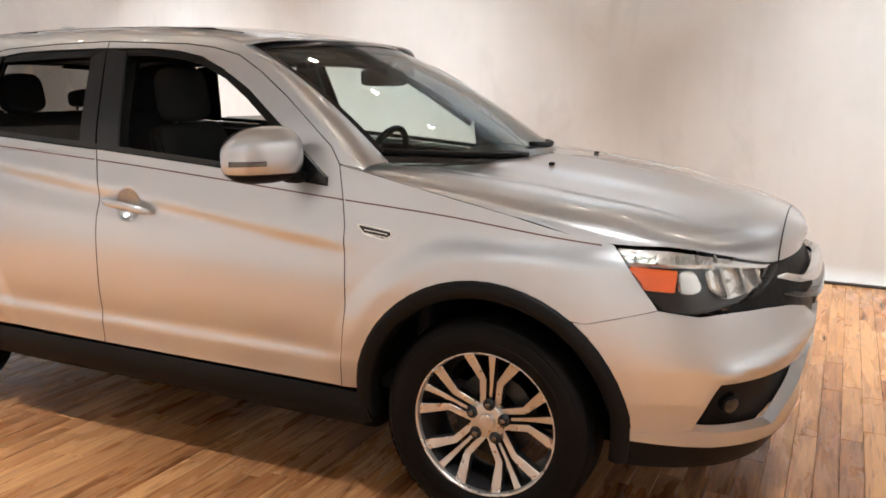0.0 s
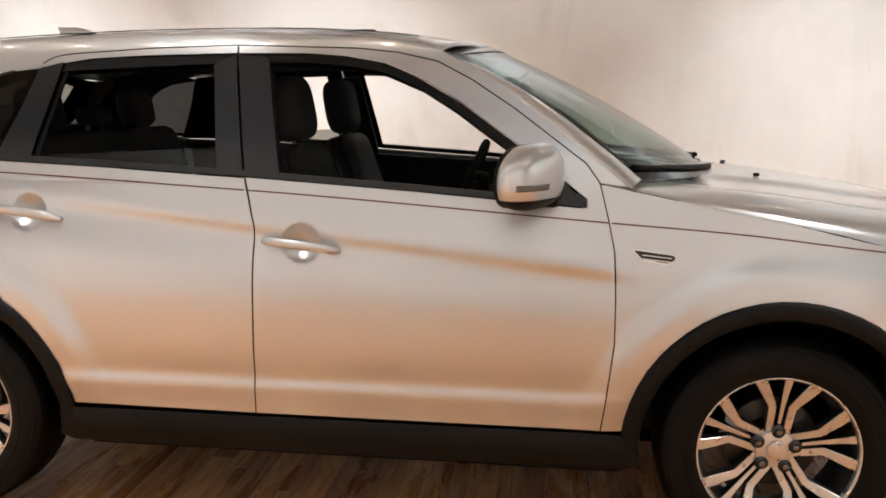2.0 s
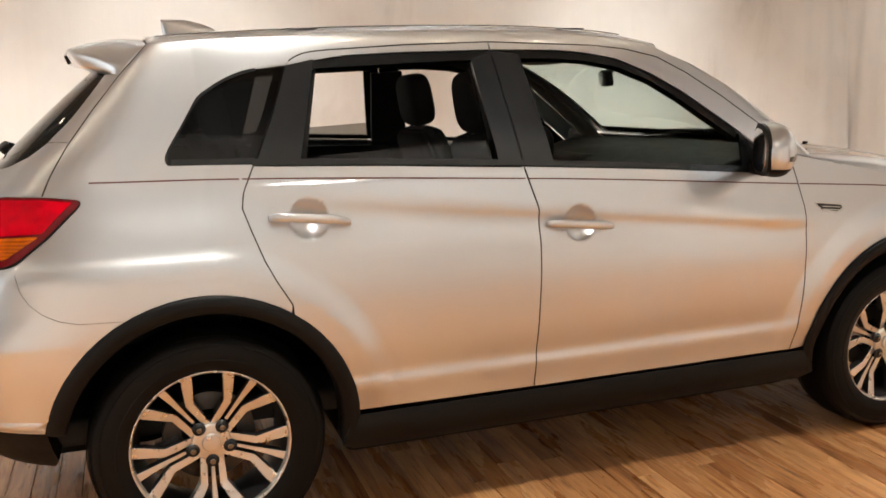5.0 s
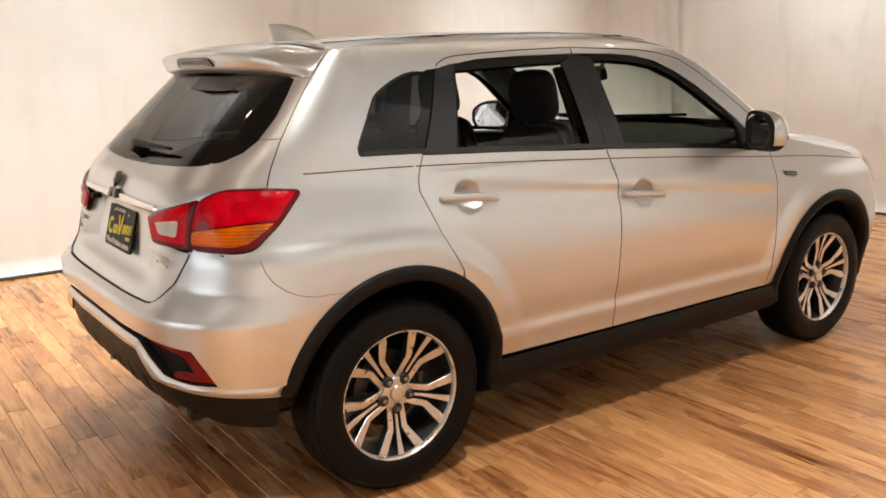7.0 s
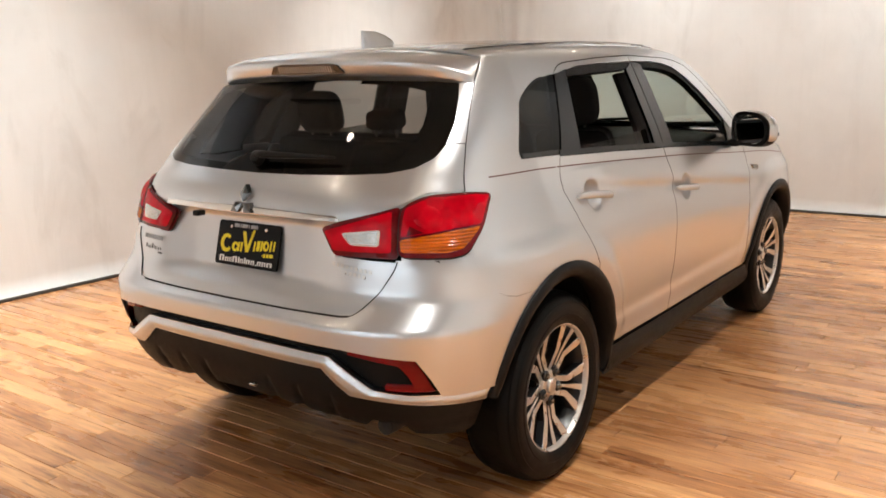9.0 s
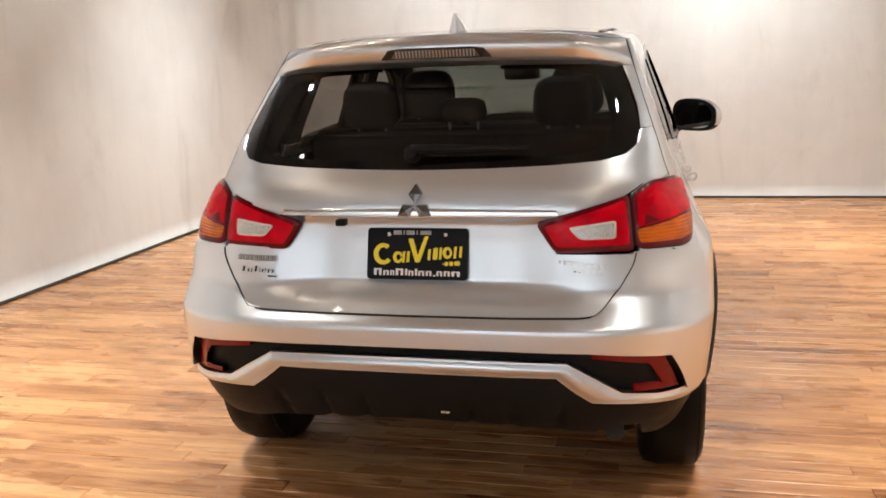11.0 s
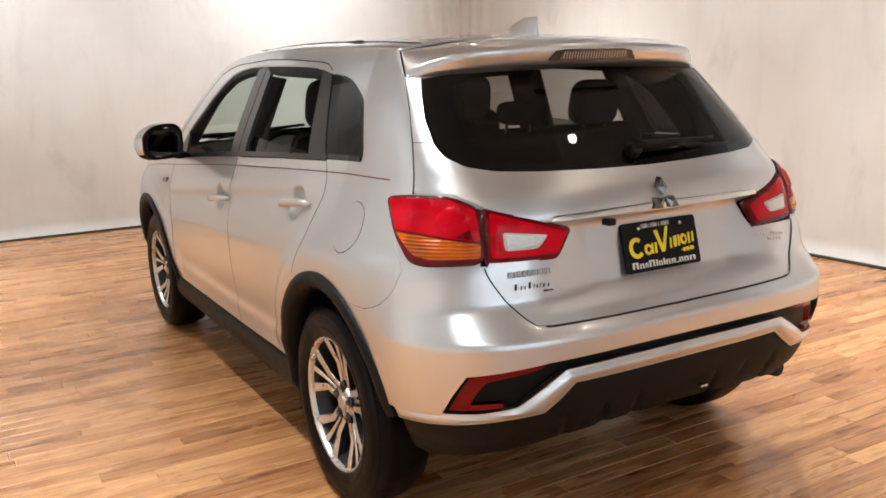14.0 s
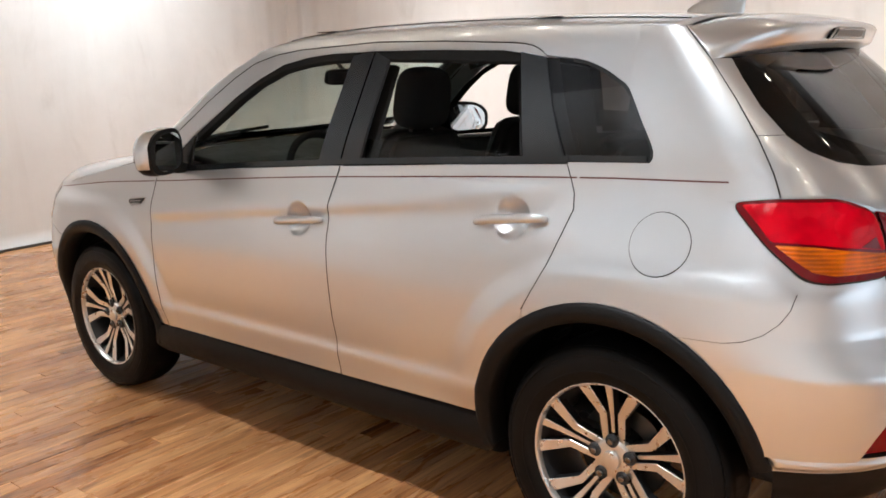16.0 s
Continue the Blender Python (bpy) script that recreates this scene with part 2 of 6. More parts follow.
def cyl_bm(r0, r1, depth, m, seg=32, bevel=0.0):
    bm = bmesh.new()
    bmesh.ops.create_cone(bm, cap_ends=True, segments=seg, radius1=r0, radius2=r1, depth=depth, matrix=m)
    if bevel:
        rim = [e for e in bm.edges if len(e.link_faces) == 2 and max(len(f.verts) for f in e.link_faces) > 4]
        bmesh.ops.bevel(bm, geom=rim, offset=bevel, segments=2, affect="EDGES", profile=0.6)
    return bm


def tube_bm(points, radius, seg=10, closed=False):
    """A round bar along a path."""
    bm = bmesh.new()
    pts = [Vector(p) for p in points]
    n = len(pts)
    rings = []
    up = Vector((0.02, 0.03, 1)).normalized()
    for i, p in enumerate(pts):
        a, b = (pts[(i - 1) % n], pts[(i + 1) % n]) if closed else (pts[max(i - 1, 0)], pts[min(i + 1, n - 1)])
        d = (b - a).normalized()
        u = up - d * up.dot(d)
        u = u.normalized() if u.length > 1e-4 else Vector((1, 0, 0))
        w = d.cross(u)
        r = radius(i / max(1, n - 1)) if callable(radius) else radius
        rings.append([bm.verts.new(p + (u * math.cos(q) + w * math.sin(q)) * r) for q in [2 * math.pi * k / seg for k in range(seg)]])
    for i in range(n if closed else n - 1):
        a, b = rings[i], rings[(i + 1) % n]
        for k in range(seg):
            bm.faces.new((a[k], a[(k + 1) % seg], b[(k + 1) % seg], b[k]))
    if not closed:
        bm.faces.new(rings[0][::-1])
        bm.faces.new(rings[-1])
    bmesh.ops.recalc_face_normals(bm, faces=bm.faces)
    return bm


def prism_bm(poly, m, depth):
    """A flat shape with thickness: outline in the local x, y of m, its depth along -z."""
    bm = bmesh.new()
    f = bm.faces.new([bm.verts.new(m @ Vector((x, y, 0))) for x, y in poly])
    ex = bmesh.ops.extrude_face_region(bm, geom=[f])
    d = m.to_3x3() @ Vector((0, 0, -depth))
    for g in ex["geom"]:
        if isinstance(g, bmesh.types.BMVert):
            g.co += d
    bmesh.ops.recalc_face_normals(bm, faces=bm.faces)
    return bm


def chord(poly, z):
    """Where a level line crosses an outline: its two outermost places."""
    xs = []
    for (ax, az), (bx, bz) in zip(poly, poly[1:] + poly[:1]):
        if (az - z) * (bz - z) < 0:
            xs.append(ax + (bx - ax) * (z - az) / (bz - az))
    return (min(xs), max(xs)) if len(xs) > 1 else None


def grid_bm(fn, nu, nv, thick=0.0):
    """A sheet from fn(u, v) for u and v from 0 to 1, with thickness."""
    bm = bmesh.new()
    vs = [[bm.verts.new(fn(i / nu, j / nv)) for j in range(nv + 1)] for i in range(nu + 1)]
    for i in range(nu):
        for j in range(nv):
            q = [vs[i][j], vs[i + 1][j], vs[i + 1][j + 1], vs[i][j + 1]]
            if (q[0].co - q[1].co).length < 1e-6:
                q = q[1:]
            elif (q[2].co - q[3].co).length < 1e-6:
                q = q[:3]
            bm.faces.new(q)
    if thick:
        bm.normal_update()
        bmesh.ops.solidify(bm, geom=bm.faces[:], thickness=thick)
    return bm


def round_box(name, size, mat, parent, at, rot=(0, 0, 0), bevel=0.03, label="", seg=3, taper=1.0, bow=0.0):
    """A soft block, narrowed to the top by taper and bowed forward."""
    bm = bmesh.new()
    bmesh.ops.create_cube(bm, size=1)
    bmesh.ops.subdivide_edges(bm, edges=bm.edges[:], cuts=3, use_grid_fill=True)
    for v in bm.verts:
        k = 1 + (taper - 1) * (v.co.z + 0.5)
        x, y, z = v.co.x * size[0] * (1 - 0.25 * (2 * v.co.y) ** 2 * 0.4), v.co.y * size[1] * k, v.co.z * size[2]
        v.co = Vector((x + bow * (0.25 - v.co.z ** 2), y, z))
    bmesh.ops.bevel(bm, geom=[e for e in bm.edges if e.calc_face_angle(0) > 0.9], offset=bevel, segments=seg, affect="EDGES", profile=0.5)
    m = pose(*at, *rot)
    bmesh.ops.transform(bm, matrix=m, verts=bm.verts)
    return part(name, bm, mat, parent, label)


def pillow(name, size, mat, parent, at, rot=(0, 0, 0), label="", p=.55):
    """A padded block with full, rounded corners."""
    bm = bmesh.new()
    bmesh.ops.create_uvsphere(bm, u_segments=32, v_segments=20, radius=1)
    for v in bm.verts:
        v.co = Vector([math.copysign(abs(c) ** p, c) * h / 2 for c, h in zip(v.co, size)])
        v.co.y *= 1 - .10 * (v.co.z / size[2] + .5)
    bmesh.ops.transform(bm, matrix=pose(*at, *rot), verts=bm.verts)
    return part(name, bm, mat, parent, label)


# ---- the car's skin: a sheet round the car, s along its outline, z up ----
side_profile = spline((.18, .80), (.26, .845), (.33, .858), (.42, .862), (.52, .872), (.65, .884), (.78, .888), (.88, .882), (.95, .868), (1.03, .850),
                      (1.10, .834), (1.16, .820), (1.22, .802), (1.34, .755), (1.46, .706), (1.545, .668), (1.60, .63), (1.7, .55))
rear_x = spline((.20, -1.98), (.30, -2.04), (.42, -2.09), (.50, -2.112), (.58, -2.116), (.66, -2.116), (.704, -2.115), (.712, -2.112), (.730, -2.099), (.800, -2.050), (.816, -2.042), (.86, -2.032), (.95, -2.015),
                (1.03, -2.005), (1.10, -1.98), (1.16, -1.93), (1.23, -1.86), (1.46, -1.61), (1.55, -1.50))
front_x = spline((.18, 2.08), (.28, 2.18), (.42, 2.23), (.60, 2.25), (.75, 2.235), (.88, 2.185), (.98, 2.10), (1.05, 2.0))
rear_n = spline((.72, 4.5), (.92, 4.4))
front_n = spline((.6, 3.1), (.85, 2.7))
XA, XB, LEN = -1.30, 1.30, 0.78
S_REAR, S_FRONT = XA - LEN * math.pi / 2, XB + LEN * math.pi / 2


def half_width(x, z):
    y = side_profile(z)
    up = min(1.0, max(0.0, (z - .90) / .27))
    up = up * up * (3 - 2 * up)
    if x < -.4:
        q = -.4 - max(x, -1.6)
        y *= 1 - (.012 + .082 * up) * q * q
    if z < 1.12:
        # the sharp undercut line under the handles, the lower ridge and the swell over the wheels
        fade = max(0.0, 1 - max(0.0, abs(x + .12) - .80) / .30)
        fade = fade * fade * (3 - 2 * fade)
        d = z - (.960 - .1000 * (x + .0))
        y += fade * .0095 * math.tanh(d / .025) * math.exp(-(d / .080) ** 2)
        d = z - .497
        y -= fade * .006 * math.tanh(d / .022) * math.exp(-(d / .060) ** 2)
        for xw in (-1.335, 1.335):
            d = math.hypot(x - xw, z - .365) - .46
            if z > .38 and d < .14:
                k = min(1.0, (.14 - d) / .09)
                y += .020 * k * k * (3 - 2 * k) * min(1.0, (z - .38) / .12)
    return y


def end_shape(z, rear):
    return (XA - rear_x(z), half_width(XA, z), rear_n(z)) if rear else (front_x(z) - XB, half_width(XB, z), front_n(z))


def skin(s, z):
    """The place on the left half of the skin; past the middle of either end it runs on over the right half."""
    flip = 1
    if s < S_REAR:
        s, flip = 2 * S_REAR - s, -1
    elif s > S_FRONT:
        s, flip = 2 * S_FRONT - s, -1
    if XA <= s <= XB:
        return Vector((s, flip * half_width(s, z), z))
    rear = s < XA
    a, b, n = end_shape(z, rear)
    al = (XA - s if rear else s - XB) / LEN
    c, sn = max(0.0, math.cos(al)), math.sin(al)
    rho = (c ** n + sn ** n) ** (-1 / n)
    dx = a * rho * sn
    return Vector(((XA - dx) if rear else (XB + dx), flip * b * rho * c, z))


def s_at_x(x, z):
    if XA <= x <= XB:
        return x
    a, b, n = end_shape(z, x < XA)
    dx = (XA - x if x < XA else x - XB) / a
    al = math.atan2(dx, max(0.0, 1 - dx ** n) ** (1 / n))
    return XA - al * LEN if x < XA else XB + al * LEN


def s_at_y(y, z, rear=True):
    a, b, n = end_shape(z, rear)
    q = abs(y) / b
    al = math.atan2(max(0.0, 1 - q ** n) ** (1 / n), q)
    s = XA - al * LEN if rear else XB + al * LEN
    return s if y >= 0 else (2 * S_REAR if rear else 2 * S_FRONT) - s


def skin_normal(s, z):
    e = 0.004
    n = (skin(s + e, z) - skin(s - e, z)).cross(skin(s, z + e) - skin(s, z - e))
    return -n.normalized()


def inset(poly, g):
    """The outline drawn in by g."""
    n = len(poly)
    area = sum(poly[i][0] * poly[(i + 1) % n][1] - poly[(i + 1) % n][0] * poly[i][1] for i in range(n))
    sg = 1 if area > 0 else -1
    out = []
    for i in range(n):
        (ax, ay), (bx, by), (cx, cy) = poly[i - 1], poly[i], poly[(i + 1) % n]
        d1, d2 = Vector((bx - ax, by - ay)).normalized(), Vector((cx - bx, cy - by)).normalized()
        n1, n2 = Vector((-d1.y, d1.x)) * sg, Vector((-d2.y, d2.x)) * sg
        m = n1 + n2
        k = g / max(0.35, (m.length_squared / 2)) if m.length > 1e-4 else 0
        out.append((bx + m.x * k, by + m.y * k))
    return out


def rounded(poly, r=0.02, seg=3, only=None):
    """The outline with its corners rounded."""
    n, out = len(poly), []
    for i in range(n):
        a, b, c = Vector(poly[i - 1]), Vector(poly[i]), Vector(poly[(i + 1) % n])
        if only is not None and i not in only:
            out.append(tuple(b))
            continue
        d1, d2 = a - b, c - b
        q = min(r, d1.length * 0.45, d2.length * 0.45)
        p0, p1 = b + d1.normalized() * q, b + d2.normalized() * q
        for k in range(seg + 1):
            t = k / seg
            out.append(tuple(p0 * (1 - t) ** 2 + b * 2 * t * (1 - t) + p1 * t * t))
    return out


def mirrored_outline(half, rear=True):
    """A half outline from middle line to middle line, closed over the other half."""
    e = S_REAR if rear else S_FRONT
    return list(half) + [(2 * e - s, z) for s, z in reversed(half) if abs(s - e) > 1e-6]


def panel(name, poly, mat, parent, sd=1, off=0.0, thick=0.012, gap=0.0025, h=0.045, label="", shift=None, hz=None):
    """A plate of the skin within an outline in (s, z): bent to the skin, with turned-in edges. sd -1 mirrors it."""
    if gap:
        poly = inset(poly, gap)
    bm = bmesh.new()
    pts = []
    for i, (s, z) in enumerate(poly):
        s2, z2 = poly[(i + 1) % len(poly)]
        k = max(1, int(math.hypot(s2 - s, z2 - z) / h))
        pts += [(s + (s2 - s) * j / k, z + (z2 - z) * j / k) for j in range(k)]
    bm.faces.new([bm.verts.new((s, z, 0)) for s, z in pts])
    lo = [min(p[i] for p in pts) for i in (0, 1)]
    hi = [max(p[i] for p in pts) for i in (0, 1)]
    bmesh.ops.triangulate(bm, faces=bm.faces[:])
    for i, ax in ((0, Vector((1, 0, 0))), (1, Vector((0, 1, 0)))):
        step = h if i == 0 or hz is None else hz
        k = math.ceil(lo[i] / step)
        while k * step < hi[i] - 1e-4:
            bmesh.ops.bisect_plane(bm, geom=bm.verts[:] + bm.edges[:] + bm.faces[:], plane_co=ax * (k * step), plane_no=ax, dist=1e-5)
            k += 1
    bmesh.ops.triangulate(bm, faces=[f for f in bm.faces if len(f.verts) > 4])
    bm.verts.index_update()
    verts, norms = [], []
    for v in bm.verts:
        s, z = v.co.x, v.co.y
        n = skin_normal(s, z)
        o = off if shift is None else off + shift(s, z)
        p = skin(s, z) + n * o
        if shift is not None:
            e = 0.004
            du = skin(s + e, z) + skin_normal(s + e, z) * shift(s + e, z) - skin(s - e, z) - skin_normal(s - e, z) * shift(s - e, z)
            dv = skin(s, z + e) + skin_normal(s, z + e) * shift(s, z + e) - skin(s, z - e) - skin_normal(s, z - e) * shift(s, z - e)
            n = -du.cross(dv).normalized()
        verts.append(p)
        norms.append(n)
    faces = [[v.index for v in f.verts] for f in bm.faces]
    rim = [(e.verts[0].index, e.verts[1].index) for e in bm.edges if len(e.link_faces) == 1]
    bm.free()
    ring = {}
    nv = len(verts)
    for a, b in rim:
        for q in (a, b):
            if q not in ring:
                ring[q] = len(verts)
                verts += [verts[q].copy(), verts[q] - norms[q] * thick]
                norms += [norms[q], norms[q]]
        faces.append([ring[a], ring[b], ring[b] + 1, ring[a] + 1])
    if sd < 0:
        verts = [Vector((v.x, -v.y, v.z)) for v in verts]
        norms = [Vector((v.x, -v.y, v.z)) for v in norms]
    fixed = []
    for f in faces:
        a, b, c = verts[f[0]], verts[f[1]], verts[f[2]]
        fixed.append(f if (max(f) >= nv or (b - a).cross(c - a).dot(norms[f[0]]) > 0) else f[::-1])
    me = bpy.data.meshes.new(name)
    me.from_pydata([tuple(v) for v in verts], [], fixed)
    me.materials.append(mat)
    for p in me.polygons:
        p.use_smooth = True
    me.normals_split_custom_set_from_vertices([tuple(v) for v in norms])
    ob = new(name, me)
    if parent:
        ob.parent = parent
    return tagged(ob, label)


def arc(xc, zc, r, a0, a1, n=16):
    """Points of an arch, in (s, z), angles in degrees from the front."""
    out = []
    for i in range(n + 1):
        a = radians(a0 + (a1 - a0) * i / n)
        x, z = xc + r * math.cos(a), zc + r * math.sin(a)
        out.append((s_at_x(x, z), z))
    return out


def strip_panel(name, outer, inner, mat, parent, sd, profile, flange, nv=8, label=""):
    """A band of the skin between two lines in (s, z) with as many points; profile(v) lifts it, and the inner edge turns in by the flange."""
    n = len(outer)
    rows = []
    for i in range(n):
        row = []
        (a, b), (c, d) = outer[i], inner[i]
        p0 = skin(a, b)
        row.append(p0 - skin_normal(a, b) * .006)
        for j in range(nv + 1):
            v = j / nv
            s, z = a + (c - a) * v, b + (d - b) * v
            row.append(skin(s, z) + skin_normal(s, z) * profile(v))
        q = row[-1]
        row.append(Vector((q.x, q.y - flange, q.z)))
        rows.append([Vector((p.x, sd * p.y, p.z)) for p in row])
    m = len(rows[0])
    verts = [p for r in rows for p in r]
    faces = [(i * m + j, (i + 1) * m + j, (i + 1) * m + j + 1, i * m + j + 1) for i in range(n - 1) for j in range(m - 1)]
    return mesh_part(name, verts, faces, mat, parent, label)


def edge_depth(poly, s, z):
    """How far a place lies inside an outline."""
    best = 9.0
    for (ax, az), (bx, bz) in zip(poly, poly[1:] + poly[:1]):
        dx, dz = bx - ax, bz - az
        q = dx * dx + dz * dz
        t = min(1.0, max(0.0, ((s - ax) * dx + (z - az) * dz) / q)) if q > 1e-12 else 0.0
        best = min(best, math.hypot(s - ax - t * dx, z - az - t * dz))
    return best


def domed(poly, height, width):
    """Lifts a plate from its outline inwards, with a rounded edge."""
    def lift(s, z):
        t = min(1.0, edge_depth(poly, s, z) / width)
        return height * math.sqrt(max(0.0, 1 - (1 - t) ** 2))
    return lift


# ---- the car ----
car = thing("car", "silver compact crossover with black lower cladding, windows partly lowered", "car")
AZ, AR = .365, .455            # wheel arch: height of its centre, radius

seam_front = [(.815, .392), (.845, .675), (.843, .82), (.836, .945), (.818, 1.03), (.790, 1.141)]
seam_mid = [(-.265, .392), (-.254, .75), (-.250, .997), (-.288, 1.142)]
seam_rear = [(-1.080, .772), (-1.124, .849), (-1.150, .903), (-1.180, .99), (-1.200, 1.056), (-1.192, 1.10), (-1.158, 1.174)]
belt = [(.752, 1.069), (.25, 1.108), (-.288, 1.142), (-.75, 1.164), (-1.158, 1.178), (-1.430, 1.186)]
door_top = [(.790, 1.141), (.749, 1.197), (.533, 1.355), (.40, 1.440), (.292, 1.495), (.17, 1.522), (.043, 1.535), (-.349, 1.546), (-.642, 1.536), (-.90, 1.520), (-.945, 1.5155), (-.976, 1.509), (-1.001, 1.498), (-1.018, 1.487), (-1.030, 1.477)]
glass_top = [(.750, 1.094), (.575, 1.228), (.371, 1.371), (.25, 1.437), (.126, 1.487), (.0, 1.508), (-.126, 1.517), (-.348, 1.518), (-.641, 1.511), (-.941, 1.497), (-1.121, 1.466)]
quarter_top = [(-1.121, 1.466), (-1.16, 1.458), (-1.19, 1.4475), (-1.22, 1.434), (-1.247, 1.419), (-1.285, 1.3945), (-1.32, 1.366), (-1.353, 1.3345), (-1.382, 1.301), (-1.412, 1.264), (-1.430, 1.237), (-1.4385, 1.218), (-1.4385, 1.206), (-1.434, 1.195), (-1.424, 1.187)]
roof_edge = [(.885, 1.131), (.78, 1.212), (.55, 1.388), (.42, 1.470), (.30, 1.526), (.17, 1.552), (.043, 1.565), (-.35, 1.578), (-.70, 1.573), (-1.05, 1.560), (-1.30, 1.549), (s_at_x(-1.427, 1.540), 1.540)]
hatch_side = [(s_at_x(-1.427, 1.540), 1.540), (-1.765, 1.45), (-1.778, 1.35), (-1.782, 1.25), (-1.775, 1.17), (-1.767, 1.114)]
hood_edge = spline((.79, 1.139), (.90, 1.118), (1.05, 1.088), (1.25, 1.050), (1.45, 1.012), (1.679, .957), (1.807, .951), (1.871, .941), (2.144, .884), (S_FRONT, .882))


def between(line, x_hi, x_lo):
    return [p for p in line if x_lo - 1e-6 <= p[0] <= x_hi + 1e-6]


def band(line, up, down=0.0):
    """A strip along a line in (s, z)."""
    return [(s, z + up) for s, z in line] + [(s, z - down) for s, z in reversed(line)]


def bowl(x, z):
    """The round hollow behind a handle."""
    def dish(s, zz):
        d = math.hypot(s - x - .001, (zz - z - .003) / 1.02) / .060
        return -.028 * (1 - d * d) ** .95 if d < 1 else 0.0
    return dish


def handle(parent, x, z, sd, keyed):
    """Pull handle over its bowl."""
    bm = bmesh.new()
    rings = []
    for i in range(25):
        t = i / 24
        u = 2 * t - 1
        xx = x + .122 * u
        zz = z - .006 - .012 * u
        w = .0145 * (1 - abs(u) ** 6 * .45)
        p = skin(xx, zz) + skin_normal(xx, zz) * (.030 - .022 * abs(u) ** 5)
        ring = []
        for k in range(12):
            a = 2 * math.pi * k / 12
            ring.append(bm.verts.new((p.x, sd * (p.y + .011 * math.cos(a)), p.z + w * math.sin(a) * (1 + .15 * math.cos(a)))))
        rings.append(ring)
    for a, b in zip(rings, rings[1:]):
        for k in range(12):
            bm.faces.new((a[k], a[(k + 1) % 12], b[(k + 1) % 12], b[k]))
    bm.faces.new(rings[0])
    bm.faces.new(rings[-1])
    bmesh.ops.recalc_face_normals(bm, faces=bm.faces)
    part("door_handle", bm, PAINT, parent, "silver pull handle")
    if keyed:
        q = skin(x + .10, z - .012) + skin_normal(x + .10, z - .012) * .022
        part("key_button", cyl_bm(.006, .006, .008, pose(q.x, sd * q.y, q.z, 90, 0, 0), 14), BLACK, parent)


def side_mirror(sd):
    """Door mirror: rounded shell over a black skirt, glass behind, lamp strip, foot."""
    cx, cy, cz = .625, .978, 1.165
    half_y = .140

    def sq(t, p):
        return math.copysign(abs(t) ** p, t)

    def shell_point(x, y, z, k=1.0):
        """Egg-shaped cowl: full and high towards the foot, lower and rounder at its outer end."""
        xx = sq(x, .95) * (.066 if x > 0 else .075) * (1 - .18 * max(0.0, y) ** 2)
        yy = sq(y, .74) * half_y
        zz = sq(z, .72) * ((.096 - .020 * y - .016 * y * y) if z > 0 else (.088 + .004 * y))
        return Vector((cx + k * xx, sd * (cy + k * yy), cz + k * zz))

    def shell(k, low, high):
        b = bmesh.new()
        bmesh.ops.create_uvsphere(b, u_segments=56, v_segments=36, radius=1)
        for v in b.verts:
            v.co = shell_point(*v.co, k)
        bmesh.ops.bisect_plane(b, geom=b.verts[:] + b.edges[:] + b.faces[:], plane_co=(cx - .036, 0, 0), plane_no=(-1, 0, 0), clear_outer=True)
        if low is not None:
            bmesh.ops.bisect_plane(b, geom=b.verts[:] + b.edges[:] + b.faces[:], plane_co=(0, 0, low), plane_no=(0, 0, -1), clear_outer=True)
        if high is not None:
            bmesh.ops.bisect_plane(b, geom=b.verts[:] + b.edges[:] + b.faces[:], plane_co=(0, 0, high), plane_no=(0, 0, 1), clear_outer=True)
        bmesh.ops.holes_fill(b, edges=[e for e in b.edges if len(e.link_faces) == 1])
        bmesh.ops.recalc_face_normals(b, faces=b.faces)
        for e in b.edges:
            if e.calc_face_angle(0) > .7:
                e.smooth = False
        return b
    turned = Matrix.Translation((cx, sd * (cy - .07), 0)) @ Matrix.Rotation(radians(29 * sd), 4, "Z") @ Matrix.Translation((-cx, -sd * (cy - .07), 0))

    def swing(b):
        """Turns a piece of the mirror towards the driver."""
        bmesh.ops.transform(b, matrix=turned, verts=b.verts)
        return b
    split = cz - .052
    mirror = part("door_mirror", swing(shell(1.0, split, None)), PAINT, car, "silver door mirror shell with a lamp strip and black skirt")
    part("mirror_skirt", swing(shell(.985, None, split - .002)), BLACK, mirror)
    
    for name, k, dx, mat in (("mirror_surround", 1.02, -.040, BLACK), ("mirror_glass", .84, -.046, MIRRORGLASS)):
        b2 = bmesh.new()
        vs = []
        for i in range(48):
            a = 2 * math.pi * i / 48
            c, s2 = math.cos(a), math.sin(a)
            yy = half_y * .90 * sq(c, .66)
            zz = sq(s2, .62) * ((.090 - .018 * c - .012 * c * c) if s2 > 0 else .082)
            vs.append(b2.verts.new((cx + dx, sd * (cy + k * yy), cz + k * zz)))
        f = b2.faces.new(vs)
        ex = bmesh.ops.extrude_face_region(b2, geom=[f])
        for g in ex["geom"]:
            if isinstance(g, bmesh.types.BMVert):
                g.co.x += .012
        bmesh.ops.recalc_face_normals(b2, faces=b2.faces)
        part(name, swing(b2), mat, mirror, smooth=False)

    def strip(u, v):
        y, z = .06 + .80 * u, -.105 + .13 * (v - .5)
        return shell_point(math.sqrt(max(0.0, 1 - y * y - z * z)), y, z, 1.015)
    part("mirror_lamp", swing(grid_bm(strip, 16, 4, .003)), LAMPSTRIP, mirror, "grey indicator strip")
    q = sd * .83
    part("mirror_foot", box_bm(cx - .025, cx + .045, min(q, sd * (cy - .09)), max(q, sd * (cy - .09)), cz - .092, cz - .052, .014), BLACK, mirror)


